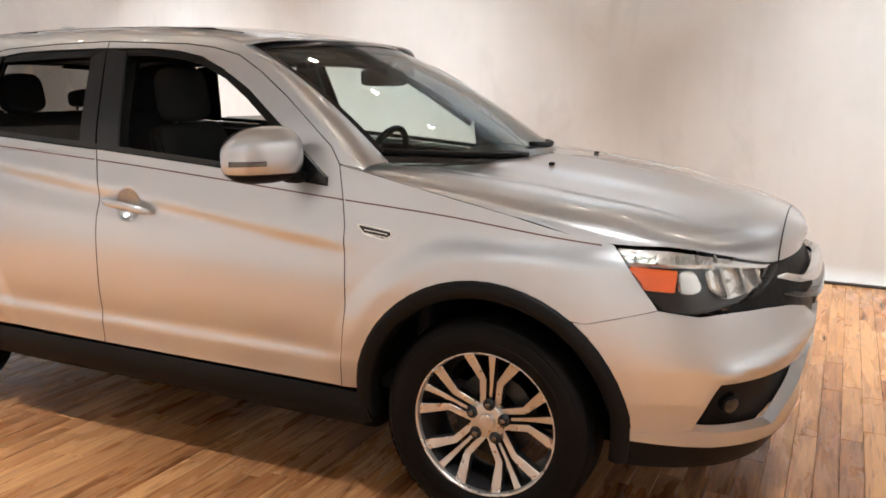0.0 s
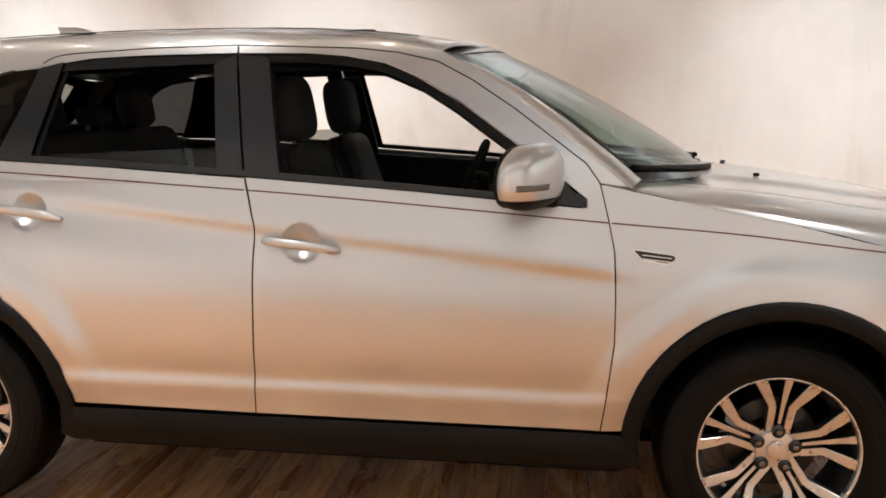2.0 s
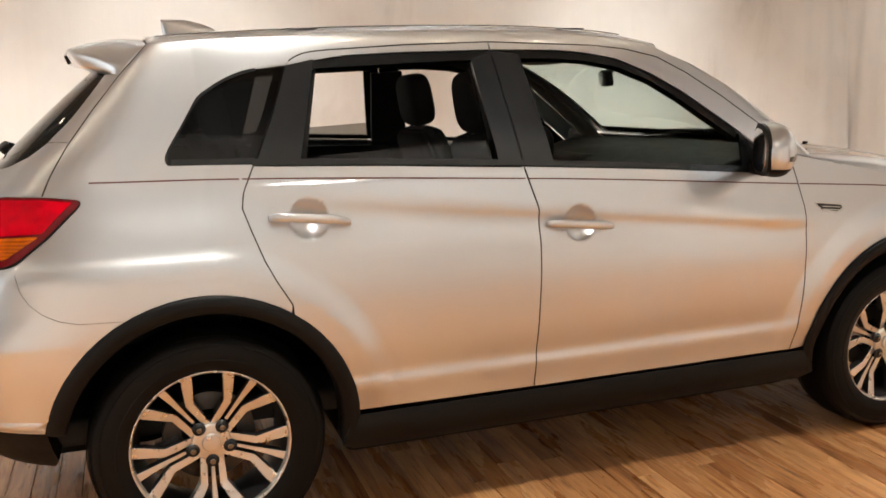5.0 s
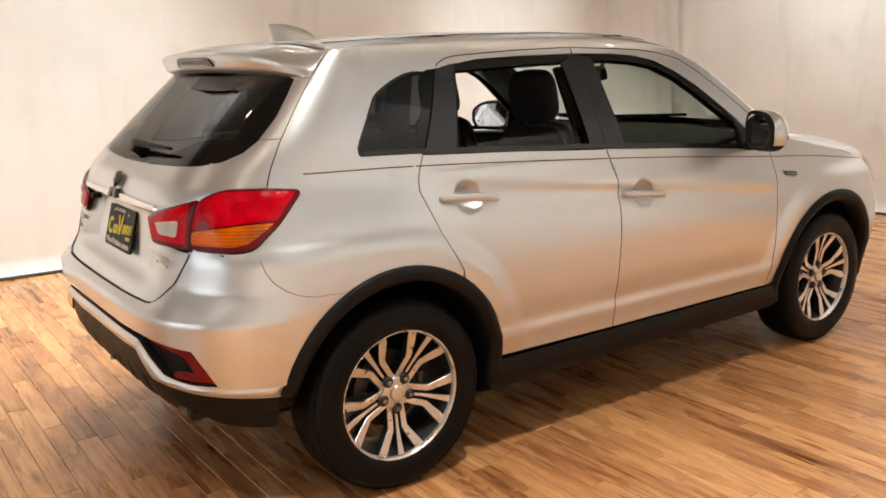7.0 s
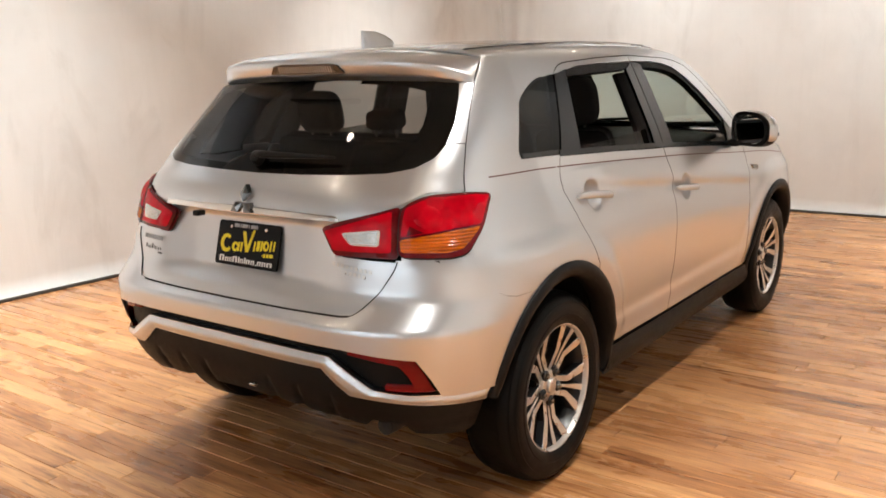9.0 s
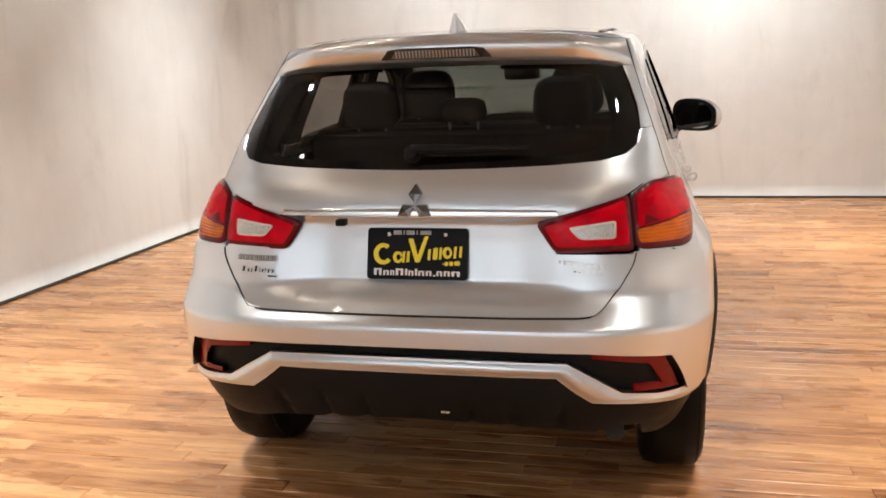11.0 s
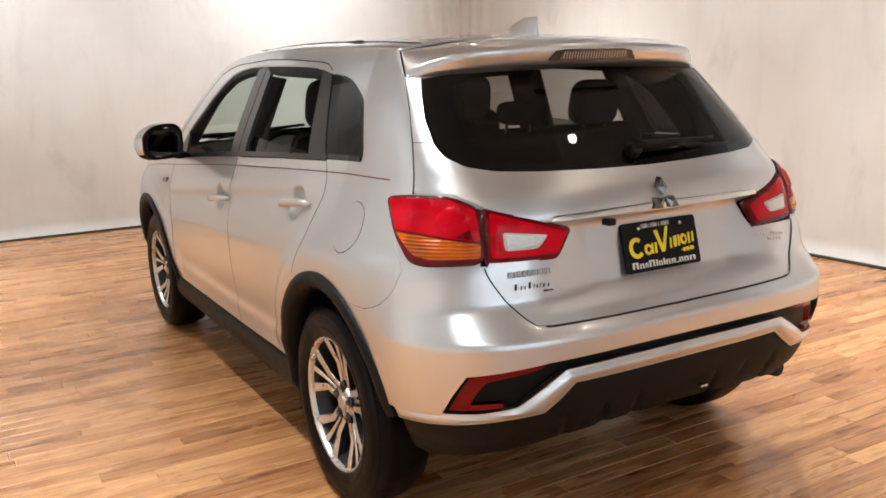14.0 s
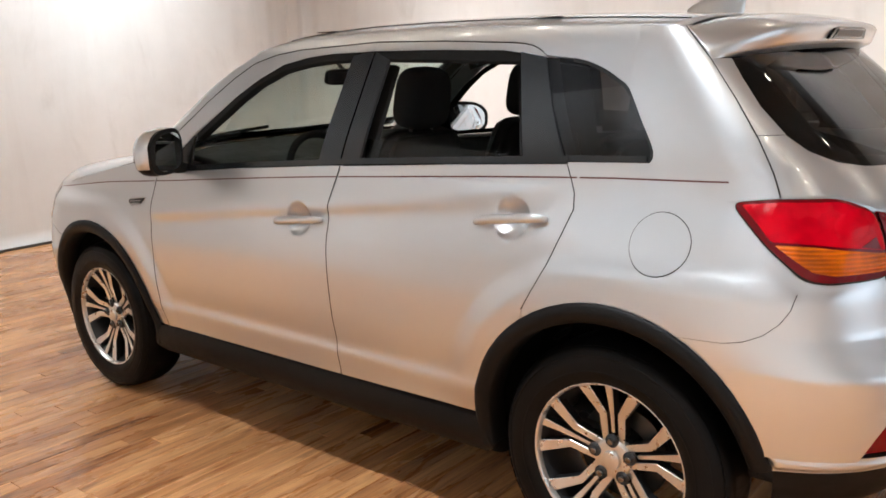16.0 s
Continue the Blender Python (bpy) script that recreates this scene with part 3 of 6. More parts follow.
wheel_well_x = (-1.335, 1.335)
for sd in (1, -1):
    # doors
    fd = panel("front_door", seam_front + [(.765, 1.165), (.750, 1.094)] + belt[:3] + seam_mid[::-1][1:], PAINT, car, sd, label="silver front door with its window fully lowered", h=.0105, shift=bowl(-.102, .945))
    handle(fd, -.102, .945, sd, sd > 0)
    panel("window_frame", door_top[:8] + glass_top[:8][::-1], PAINT, fd, sd)
    panel("belt_trim", band(belt[:3], .020, -.001), SATIN, fd, sd, off=.004, gap=0)
    panel("b_pillar_cover", [(-.349, 1.519), (-.245, 1.507), (-.176, 1.145), (-.288, 1.149)], SATIN, fd, sd, off=.002)
    panel("window_channel", between(glass_top, .60, -.13) + [(-.262, 1.5175), (-.256, 1.493)] + [(s - (.012 if s > .3 else 0), z - .024) for s, z in reversed(between(glass_top, .60, -.13))], BLACK, fd, sd, off=-.006, gap=0, thick=.03)
    panel("mirror_sail", [(.748, 1.080), (.750, 1.092), (.575, 1.226), (.575, 1.090)], SATIN, fd, sd, off=.001)
    panel("door_lining", [(.74, .45), (.74, 1.085), (-.27, 1.135), (-.24, .45)], CABIN, fd, sd, off=-.085, gap=0, thick=.01, h=.15)
    panel("door_pull", [(.30, .86), (.30, .90), (-.20, .93), (-.20, .89)], DASH, fd, sd, off=-.105, gap=0, thick=.03, h=.15)
    side_mirror(sd)
    rd = panel("rear_door", seam_mid + belt[2:5] + seam_rear[::-1] + arc(-1.335, AZ, AR, 55.5, 4, 12), PAINT, car, sd, label="silver rear door with a half lowered tinted window", h=.0105, shift=bowl(-1.006, 1.016))
    handle(rd, -1.006, 1.016, sd, False)
    panel("window_frame", door_top[7:] + [(-1.035, 1.472), (-.941, 1.497), (-.641, 1.511), (-.348, 1.518)], PAINT, rd, sd)
    panel("belt_trim", band(belt[2:5], .020, -.001), SATIN, rd, sd, off=.004, gap=0)
    panel("b_pillar_cover", [(-.350, 1.517), (-.424, 1.487), (-.380, 1.160), (-.291, 1.149)], SATIN, rd, sd, off=.002)
    panel("rear_window_post", [(-1.016, 1.176), (-.937, 1.495), (-1.030, 1.474), (-1.081, 1.335), (-1.150, 1.182)], SATIN, rd, sd, off=.001)
    panel("post_backing", [(-1.000, 1.178), (-.930, 1.488), (-1.060, 1.474), (-1.112, 1.335), (-1.182, 1.184)], BLACK, rd, sd, off=-.014, gap=0, thick=.01)
    panel("window_channel", [(-.348, 1.518), (-.641, 1.511), (-.941, 1.497), (-.947, 1.465), (-.641, 1.480), (-.400, 1.490)], BLACK, rd, sd, off=-.006, gap=0, thick=.03)
    panel("lowered_glass", [(-.38, 1.13), (-.38, 1.235), (-.95, 1.205), (-1.0, 1.15)], PRIVACY, rd, sd, off=-.022, gap=0, thick=.004)
    panel("door_lining", [(-.28, .45), (-.28, 1.135), (-1.12, 1.165), (-1.12, .80), (-.92, .45)], CABIN, rd, sd, off=-.085, gap=0, thick=.01, h=.15)

    # dark strips in the door seams stand in for the shade in the gaps
    for line in (seam_front, seam_mid, seam_rear):
        panel("door_gap", [(s - .0017, z) for s, z in line] + [(s + .0017, z) for s, z in reversed(line)], GAP, car, sd, off=.0004, thick=.004, gap=0, h=.0105)

    # the same dark strip for the gap along the door's top edge
    top_line = door_top[:-1]
    edges = [[], []]
    for i, (ps, pz) in enumerate(top_line):
        qa, qb = Vector(top_line[max(0, i - 1)]), Vector(top_line[min(len(top_line) - 1, i + 1)])
        d = (qb - qa).normalized()
        for k, e in ((0, .0016), (1, -.0016)):
            edges[k].append((ps - d.y * e, pz + d.x * e))
    panel("door_gap", edges[0] + edges[1][::-1], GAP, car, sd, off=.0004, thick=.004, gap=0, h=.0105)

    # the body side: roof rail, rear pillar and quarter panel in one plate
    side = door_top[:-1] + [(-1.030, 1.477)] + quarter_top + [(-1.158, 1.182)] + seam_rear[::-1] + arc(-1.335, AZ, AR, 56.5, 117, 14) + \
        [(-1.650, .774), (-1.695, .785), (-1.738, .805), (-1.772, .834), (-1.795, .868), (-1.809, .908), (-1.723, 1.015), (-1.648, 1.102), (-1.767, 1.114)] + hatch_side[::-1][1:] + roof_edge[::-1]
    qp = panel("quarter_panel", side, PAINT, car, sd, label="silver rear quarter and roof rail", gap=.0009, h=.03)
    qglass = panel("quarter_glass", [(-1.032, 1.470)] + quarter_top + [(-1.152, 1.184), (-1.081, 1.335)], QUARTER, qp, sd, off=-.003, thick=.004, label="dark tinted quarter window")
    mid = Vector((-1.20, 1.31))
    rim, inner = quarter_top[:-1], []
    for i, q in enumerate(rim):
        d = (Vector(rim[min(len(rim) - 1, i + 1)]) - Vector(rim[max(0, i - 1)])).normalized()
        nrm = Vector((-d.y, d.x))
        if nrm.dot(mid - Vector(q)) < 0:
            nrm = -nrm
        inner.append(tuple(Vector(q) + nrm * .009))
    panel("glass_seal", rim + inner[::-1], SATIN, qp, sd, off=.001, thick=.005, gap=0, h=.03, label="black rubber window seal")
    panel("glass_seal", band([(-1.415, 1.188), (-1.152, 1.184)], .016, 0), SATIN, qp, sd, off=.0012, thick=.005, gap=0, label="black rubber window seal")
    if sd > 0:
        fc = (-1.482, .990)
        disc = [(fc[0] + .086 * math.cos(a), fc[1] + .076 * math.sin(a)) for a in [2 * math.pi * k / 40 for k in range(40)]]
        ring = [(fc[0] + .0882 * math.cos(a), fc[1] + .0782 * math.sin(a)) for a in [2 * math.pi * k / 40 for k in range(40)]]
        panel("fuel_flap_gap", ring, GAP, qp, sd, off=.0008, thick=.001, gap=0)
        panel("fuel_flap", disc, PAINT, qp, sd, off=.0022, thick=.002, gap=0, label="round silver fuel flap")
    panel("seam_backing", [(-1.575, .80), (-1.70, .815), (-1.74, .79), (-1.62, .745), (-1.575, .76)], GAP, car, sd, off=-.006, thick=.004, gap=0)
    # front fender
    ft = [(s, hood_edge(s)) for s in (.790, .95, 1.1, 1.25, 1.4, 1.55, 1.675)]
    fender = seam_front[:-1] + [(.790, 1.139)] + ft[1:] + [(1.716, .853), (1.747, .779), (1.582, .727)] + arc(1.335, AZ, AR, 54, 176, 22)
    fe = panel("front_fender", fender, PAINT, car, sd, label="silver front fender", h=.03, hz=.015, gap=.0015)
    vent = [(.880, .957), (1.008, .944), (1.014, .926), (.986, .912), (.912, .924)]
    panel("fender_vent", rounded(vent, .008), CHROME, fe, sd, off=.004, gap=0, h=.02)
    panel("vent_mesh", rounded(inset(vent, .005), .006), GLOSS, fe, sd, off=.006, thick=.002, gap=0, h=.02)
    for k in (-.008, .0025):
        panel("vent_bar", [(.914, .938 + k), (.998, .930 + k), (.998, .9275 + k), (.914, .9355 + k)], CHROME, fe, sd, off=.0075, thick=.002, gap=0)
    # pinstripe: a fine double line along the body
    line = spline((-1.672, 1.148), (-1.169, 1.140), (-.287, 1.102), (.82, 1.028), (1.211, 1.002), (1.653, .952))
    for s0, s1, host in ((-1.66, -1.20, qp), (-1.192, -.288, rd), (-.276, .817, fd), (.826, 1.645, fe)):
        n = max(2, int((s1 - s0) / .05))
        xs = [s0 + (s1 - s0) * i / n for i in range(n + 1)]
        panel("pinstripe", [(x, line(x) + .0022) for x in xs] + [(x, line(x) - .0022) for x in reversed(xs)], STRIPE, host, sd, off=.0008, thick=.0006, gap=0)

    # black arch cladding and sill
    for xc, a0, a1 in ((-1.335, -4, 168), (1.335, 4, 184)):
        ol, il = arc(xc, AZ, AR + .004, a0, a1, 26), arc(xc, AZ, AR - .052, a0, a1, 26)
        if xc > 0:
            ol, il = ol + [(.885, .300)], il + [(.935, .300)]
            ol, il = [(s_at_x(1.778, .300), .300), (s_at_x(1.785, .372), .372)] + ol[1:], [(s_at_x(1.725, .300), .300), (s_at_x(1.730, .372), .372)] + il[1:]
        else:
            ol, il = [(-.885, .300)] + ol, [(-.935, .300)] + il

        strip_panel("arch_cladding", ol, il, BLACK, car, sd, lambda v: .016 - .012 * (2 * v - .9) ** 2, .07)
        # inner liner
        mesh = bmesh.new()
        ra, rb = [], []
        for i in range(31):
            a = radians(-2 + 174 * i / 30)
            x, z = xc + .412 * math.cos(a), AZ + .412 * math.sin(a)
            ra.append(mesh.verts.new((x, sd * .83, z)))
            rb.append(mesh.verts.new((x, sd * .50, z)))
        for i in range(30):
            mesh.faces.new((ra[i], ra[i + 1], rb[i + 1], rb[i]))
        mesh.faces.new(rb)
        part("wheel_well", mesh, LINER, car)

    def sill_round(s, z):
        return .016 - .012 * ((z - .335) / .06) ** 2
    sill = [(.900, .386), (-.900, .386), (-.935, .290), (-.90, .262), (.88, .262), (.935, .290)]
    panel("sill_cladding", sill, BLACK, car, sd, off=0.0, thick=.06, gap=0, h=.03, shift=sill_round, label="black plastic sill")

    # tail lamp: outer part on the body, inner part on the hatch
    outer = rounded([(-1.654, 1.100), (-1.76, 1.112), (-1.889, 1.113), (-1.962, 1.080), (-2.001, .929), (-1.862, .925), (-1.816, .934), (-1.727, 1.014)], .030, 5)
    tl = panel("tail_lamp", outer, REDDARK, car, sd, off=.003, thick=.03, gap=.0015, h=.016, label="red tail lamp with an amber lower field", shift=domed(outer, .013, .05))
    panel("lamp_well", [(-1.640, 1.106), (-1.76, 1.116), (-1.889, 1.117), (-1.955, 1.086), (-1.994, .918), (-1.851, .915), (-1.803, .905), (-1.715, 1.014)], PAINT, car, sd, off=-.0015, thick=.01, gap=0, h=.02)
    # dark plate stands in for the shade in the gap round the lamp
    panel("lamp_gap_backing", inset(outer, -.0015), GAP, car, sd, off=.0012, thick=.006, gap=0)
    lens = rounded([(-1.682, 1.094), (-1.76, 1.102), (-1.885, 1.102), (-1.950, 1.074), (-1.978, .990), (-1.92, .998), (-1.83, 1.009), (-1.746, 1.013)], .008, 3)
    panel("red_lens", lens, RED, tl, sd, off=.0045, thick=.004, gap=0, h=.014, shift=domed(outer, .013, .05))
    ring = [(-1.898 + .038 * math.cos(a), 1.044 + .036 * math.sin(a)) for a in [2 * math.pi * k / 28 for k in range(28)]]
    bulge, swell = domed(outer, .013, .05), domed(ring, .007, .038)
    panel("stop_lamp_lens", ring, RED, tl, sd, off=.0050, thick=.004, gap=0, h=.007, shift=lambda s, z: bulge(s, z) + swell(s, z))
    panel("lamp_divider", [(-1.918, 1.001), (-1.948, 1.022), (-1.962, .994)], REDDARK, tl, sd, off=.0062, thick=.004, gap=0, h=.014, shift=domed(outer, .013, .05))
    am = rounded([(-1.752, 1.007), (-1.83, 1.003), (-1.92, .992), (-1.981, .983), (-1.986, .944), (-1.872, .940), (-1.832, .947)], .008, 3)
    panel("amber_lens", am, AMBER, tl, sd, off=.0045, thick=.006, gap=0, h=.014, label="amber indicator field", shift=domed(outer, .013, .05))
    for k in range(7):
        z = .945 + .0084 * k
        c0, c1 = chord(am, z), chord(am, z + .0030)
        if c0 and c1:
            lo_s, hi_s = max(c0[0], c1[0]) + .006, min(c0[1], c1[1]) - .006
            if hi_s - lo_s > .02:
                panel("lens_rib", [(hi_s, z), (lo_s, z), (lo_s, z + .0030), (hi_s, z + .0030)], AMBER, tl, sd, off=.0058, thick=.003, gap=0, h=.014, shift=domed(outer, .013, .05))

# inner lamps sit on the tailgate
def gate_s(y, z):
    return s_at_y(y, z, True)


def ease(t):
    t = min(1.0, max(0.0, t))
    return t * t * (3 - 2 * t)


def gate_form(s, z):
    """The hollow round the plate and the tuck above the bumper."""
    y = abs(skin(s, z).y)
    hollow = ease((.53 - y) / .26) * ease((z - .768) / .075) * ease((1.050 - z) / .05)
    tuck = ease((.790 - z) / .060)
    return -.033 * hollow - .005 * tuck


lower = [(S_REAR, .742), (-2.30, .743), (-2.13, .746), (-2.100, .750), (-2.083, .768), (-2.049, .822), (-2.003, .918), (-2.175, .921), (-2.203, 1.008), (-1.975, 1.080), (-1.889, 1.117), (-1.767, 1.117), (-1.775, 1.17)]
glass_edge = [(0, 1.160), (.20, 1.163), (.40, 1.170), (.54, 1.179), (.612, 1.194), (.648, 1.222), (.657, 1.262), (.645, 1.33), (.620, 1.40), (.597, 1.451), (.40, 1.474), (.20, 1.482), (0, 1.484)]
gedge = [(S_REAR if y == 0 else gate_s(y, z), z) for y, z in glass_edge]
tailgate = panel("tailgate", mirrored_outline(lower + [(-1.783, 1.262)] + [gedge[6]] + gedge[5::-1]), PAINT, car, h=.022, hz=.010, thick=.03, label="silver tailgate", shift=gate_form)
for sd in (1, -1):
    panel("gate_pillar", [(-1.783, 1.262), (-1.778, 1.35), (-1.765, 1.45)] + [(-1.80, 1.452)] + gedge[9:5:-1], PAINT, tailgate, sd, gap=.0, thick=.003)

    inner = rounded([(-1.966, 1.080), (-2.004, .929), (-2.172, .925), (-2.200, 1.005), (-2.10, 1.040)], .012)
    il = panel("inner_tail_lamp", inner, REDDARK, car, sd, off=.003, thick=.03, gap=.001, h=.016, label="red inner tail lamp with a clear reversing lamp", shift=domed(inner, .010, .04))
    # deep red plate darkens the gap round the inner lamp
    panel("lamp_gap_backing", inset(inner, -.003), REDDARK, car, sd, off=-.003, thick=.01, gap=0)
    panel("red_lens", rounded([(-1.984, 1.066), (-2.010, .942), (-2.166, .938), (-2.186, .998), (-2.10, 1.028)], .010), RED, il, sd, off=.0045, thick=.004, gap=0, h=.014, shift=domed(inner, .010, .04))
    rv = rounded([(-2.022, 1.012), (-2.036, .960), (-2.112, .960), (-2.132, .996)], .010, 4)
    panel("lamp_bezel", rv, BEZEL, il, sd, off=.0060, thick=.003, gap=0, h=.014, shift=domed(inner, .010, .04))
    panel("reversing_lens", inset(rv, .006), CLEAR, il, sd, off=.0075, thick=.003, gap=0, h=.010, shift=domed(inner, .010, .04))
rear_window = panel("rear_window", mirrored_outline(gedge), REARGLASS, tailgate, off=-.003, thick=.004, gap=.001, label="dark tinted rear window")
for sd in (1, -1):
    # black printed border of the glass
    g = [(gate_s(y + .008, z), z) for y, z in glass_edge[1:-1]]
    rim_in = [(gate_s(max(.0, y - w), z + dz), z + dz) for (y, z), w, dz in ((glass_edge[1], 0, .026), (glass_edge[2], 0, .026), (glass_edge[3], .02, .028), (glass_edge[4], .06, .034), (glass_edge[5], .085, .034), (glass_edge[6], .085, .02), (glass_edge[7], .085, 0), (glass_edge[8], .08, -.012), (glass_edge[9], .075, -.022), (glass_edge[10], .0, -.022), (glass_edge[11], 0, -.022))]
    strip = []
    for (s0, z0), (s1, z1) in zip(g, rim_in):
        for q, r in ((s0, z0), (s1, z1)):
            p = skin(q, r) - skin_normal(q, r) * .009
            strip.append(Vector((p.x, sd * p.y, p.z)))
    mesh_part("printed_border", strip, [(2 * i, 2 * i + 1, 2 * i + 3, 2 * i + 2) for i in range(len(g) - 1)], BLACK, rear_window)
# dark strips along the tailgate's seam, in place of its shaded gap
for sd in (1, -1):
    edge_line = [(s_at_x(-1.427, 1.540) - .001, 1.539), (-1.765, 1.45), (-1.778, 1.35), (-1.782, 1.25), (-1.775, 1.17), (-1.767, 1.116)]
    panel("tailgate_gap", [(s + .0018, z) for s, z in edge_line] + [(s - .0024, z) for s, z in reversed(edge_line)], GAP, car, sd, off=.0012, thick=.004, gap=0, h=.03)
seam_low = [(s, z) for s, z in lower[:8]]
for sd in (1, -1):
    panel("tailgate_gap", [(s, z + .0015) for s, z in seam_low[:4]] + [(s, z - .004) for s, z in reversed(seam_low[:4])], GAP, car, sd, off=.0015, thick=.004, gap=0, h=.03)
    side_seam = seam_low[3:7]
    panel("tailgate_gap", [(s - .0008, z) for s, z in side_seam] + [(s + .0014, z - .0005) for s, z in reversed(side_seam)], GAP, car, sd, off=.003, thick=.004, gap=0, h=.03)

# spoiler over the rear window
spoiler_up = skin(s_at_x(-1.430, 1.540), 1.540)
spoiler_low = skin(-1.768, 1.452)


def spoiler(u, v):
    y = (2 * u - 1)
    ay = abs(y)
    sg = 1 if y > 0 else -1
    w = ease((ay - .72) / .28)

    def side_point(k):
        p = spoiler_up.lerp(spoiler_low, k)
        return Vector((p.x, sg * p.y, p.z))
    front = Vector((-1.429, y * .588, 1.578 - .039 * ay ** 2.4)).lerp(side_point(0), w ** 2)
    tip = Vector((-1.685 + .050 * ay ** 2 + .060 * ay ** 8, y * .583, 1.540 - .018 * ay ** 2 - .012 * ay ** 8)).lerp(side_point(.80), w ** 1.8)
    under = Vector((-1.662 + .050 * ay ** 2 + .045 * ay ** 8, y * .586, 1.484 - .012 * ay ** 2 - .008 * ay ** 8)).lerp(side_point(.90), w ** 1.8)
    root = Vector((-1.605 + .050 * ay ** 3, y * .597, 1.466 - .014 * ay ** 2)).lerp(side_point(1), w ** 2)
    if v < .5:
        t = v / .5
        return front.lerp(tip, t) + Vector((0, 0, .014 * math.sin(math.pi * t) * (1 - w)))
    if v < .62:
        return tip.lerp(under, (v - .5) / .12)
    return under.lerp(root, (v - .62) / .38)


spo = part("spoiler", grid_bm(spoiler, 72, 25, .004), PAINT, tailgate, "silver roof spoiler")


FACE_BACK = Matrix(((0, 0, -1, 0), (-1, 0, 0, 0), (0, 1, 0, 0), (0, 0, 0, 1)))
BRAKE = Matrix.Translation((-1.6770, 0, 1.5090)) @ Euler((0, radians(-22), 0)).to_matrix().to_4x4() @ FACE_BACK
bl = part("high_brake_lamp", prism_bm([(-.185, -.019), (.185, -.019), (.160, .012), (.120, .018), (-.120, .018), (-.160, .012)], BRAKE, .012), GLOSS, car, "high brake lamp with a ribbed smoked lens", smooth=False)
part("brake_lens", prism_bm([(-.150, -.015), (.150, -.015), (.130, .013), (-.130, .013)], BRAKE @ Matrix.Translation((0, 0, .002)), .006), LAMPSTRIP, bl, smooth=False)
for k in range(24):
    y = -.130 + .0113 * k
    part("lens_rib", prism_bm([(y - .0022, -.012), (y + .0022, -.012), (y + .0022, .011), (y - .0022, .011)], BRAKE @ Matrix.Translation((0, 0, .0035)), .003), BADGE, bl, smooth=False)

# roof
edge_z = spline((-1.427, 1.540), (-1.30, 1.549), (-1.05, 1.560), (-.70, 1.573), (-.35, 1.578), (.043, 1.565), (.17, 1.552), (.30, 1.526))
crown_z = spline((-1.427, 1.582), (-1.1, 1.607), (-.6, 1.625), (-.2, 1.628), (.1, 1.612), (.42, 1.566))


def roof(u, v):
    y = 2 * u - 1
    xe = -1.427 + (.30 + 1.427) * v
    x = -1.427 + (.42 - .12 * y * y + 1.427) * v
    ze = edge_z(xe)
    ye = half_width(xe, ze)
    zc = crown_z(x)
    k = (1 - abs(y) ** 2.6) ** (1 / 1.5)
    return Vector((x, y * ye, ze + (zc - ze) * k))


part("roof_panel", grid_bm(roof, 60, 50, -.01), PAINT, car, "silver roof skin")
part("headliner", grid_bm(lambda u, v: roof(u, v) * 1.0 + Vector((0, 0, -.045)), 20, 20, -.004), LINING, car)
for sd in (1, -1):
    def ditch(u, v):
        x = -1.40 + 1.66 * u
        p = roof(.5 + sd * (.425 + .010 * (v - .5)), (x + 1.427) / (.385 + 1.427))
        return p + Vector((0, 0, .0025))
    part("roof_moulding", grid_bm(ditch, 40, 2, .003), SATIN, car, "black roof ditch moulding")
    for xx in (-.95, .02):
        q = roof(.5 + sd * .425, (xx + 1.427) / (.385 + 1.427))
        part("rack_cover", box_bm(xx - .05, xx + .05, q.y - .012, q.y + .012, q.z + .001, q.z + .005, .002), SATIN, car)

# shark fin aerial
bm = bmesh.new()
rings = []
base_z = crown_z(-1.30) - .004
for i in range(15):
    t = i / 14
    h = .066 * t
    back, front = -1.352 - .006 * t, -1.150 - .125 * t ** 2.6
    w = .036 * (1 - t) ** .8 + .004
    rings.append([bm.verts.new(((back + front) / 2 + (front - back) / 2 * math.cos(a), w * math.sin(a) * (.55 + .45 * (1 - math.cos(a)) / 2), base_z + h)) for a in [2 * math.pi * k / 24 for k in range(24)]])
for a, b in zip(rings, rings[1:]):
    for k in range(24):
        bm.faces.new((a[k], a[(k + 1) % 24], b[(k + 1) % 24], b[k]))
bm.faces.new(rings[-1])
bmesh.ops.recalc_face_normals(bm, faces=bm.faces)
part("roof_aerial", bm, PAINT, car, "silver shark fin aerial")

# windscreen between the pillars
def screen(u, v):
    y = 2 * u - 1
    low = Vector((.920 + .335 * (1 - abs(y) ** 1.9), .722 * y, 1.140 - .020 * (1 - y * y)))
    top = Vector((.300 + .12 * (1 - y * y), .614 * y, 1.528 + .038 * (1 - y * y)))
    p = low.lerp(top, v)
    bow = math.sin(math.pi * v) * .022
    return p + Vector((bow * .6, 0, bow))


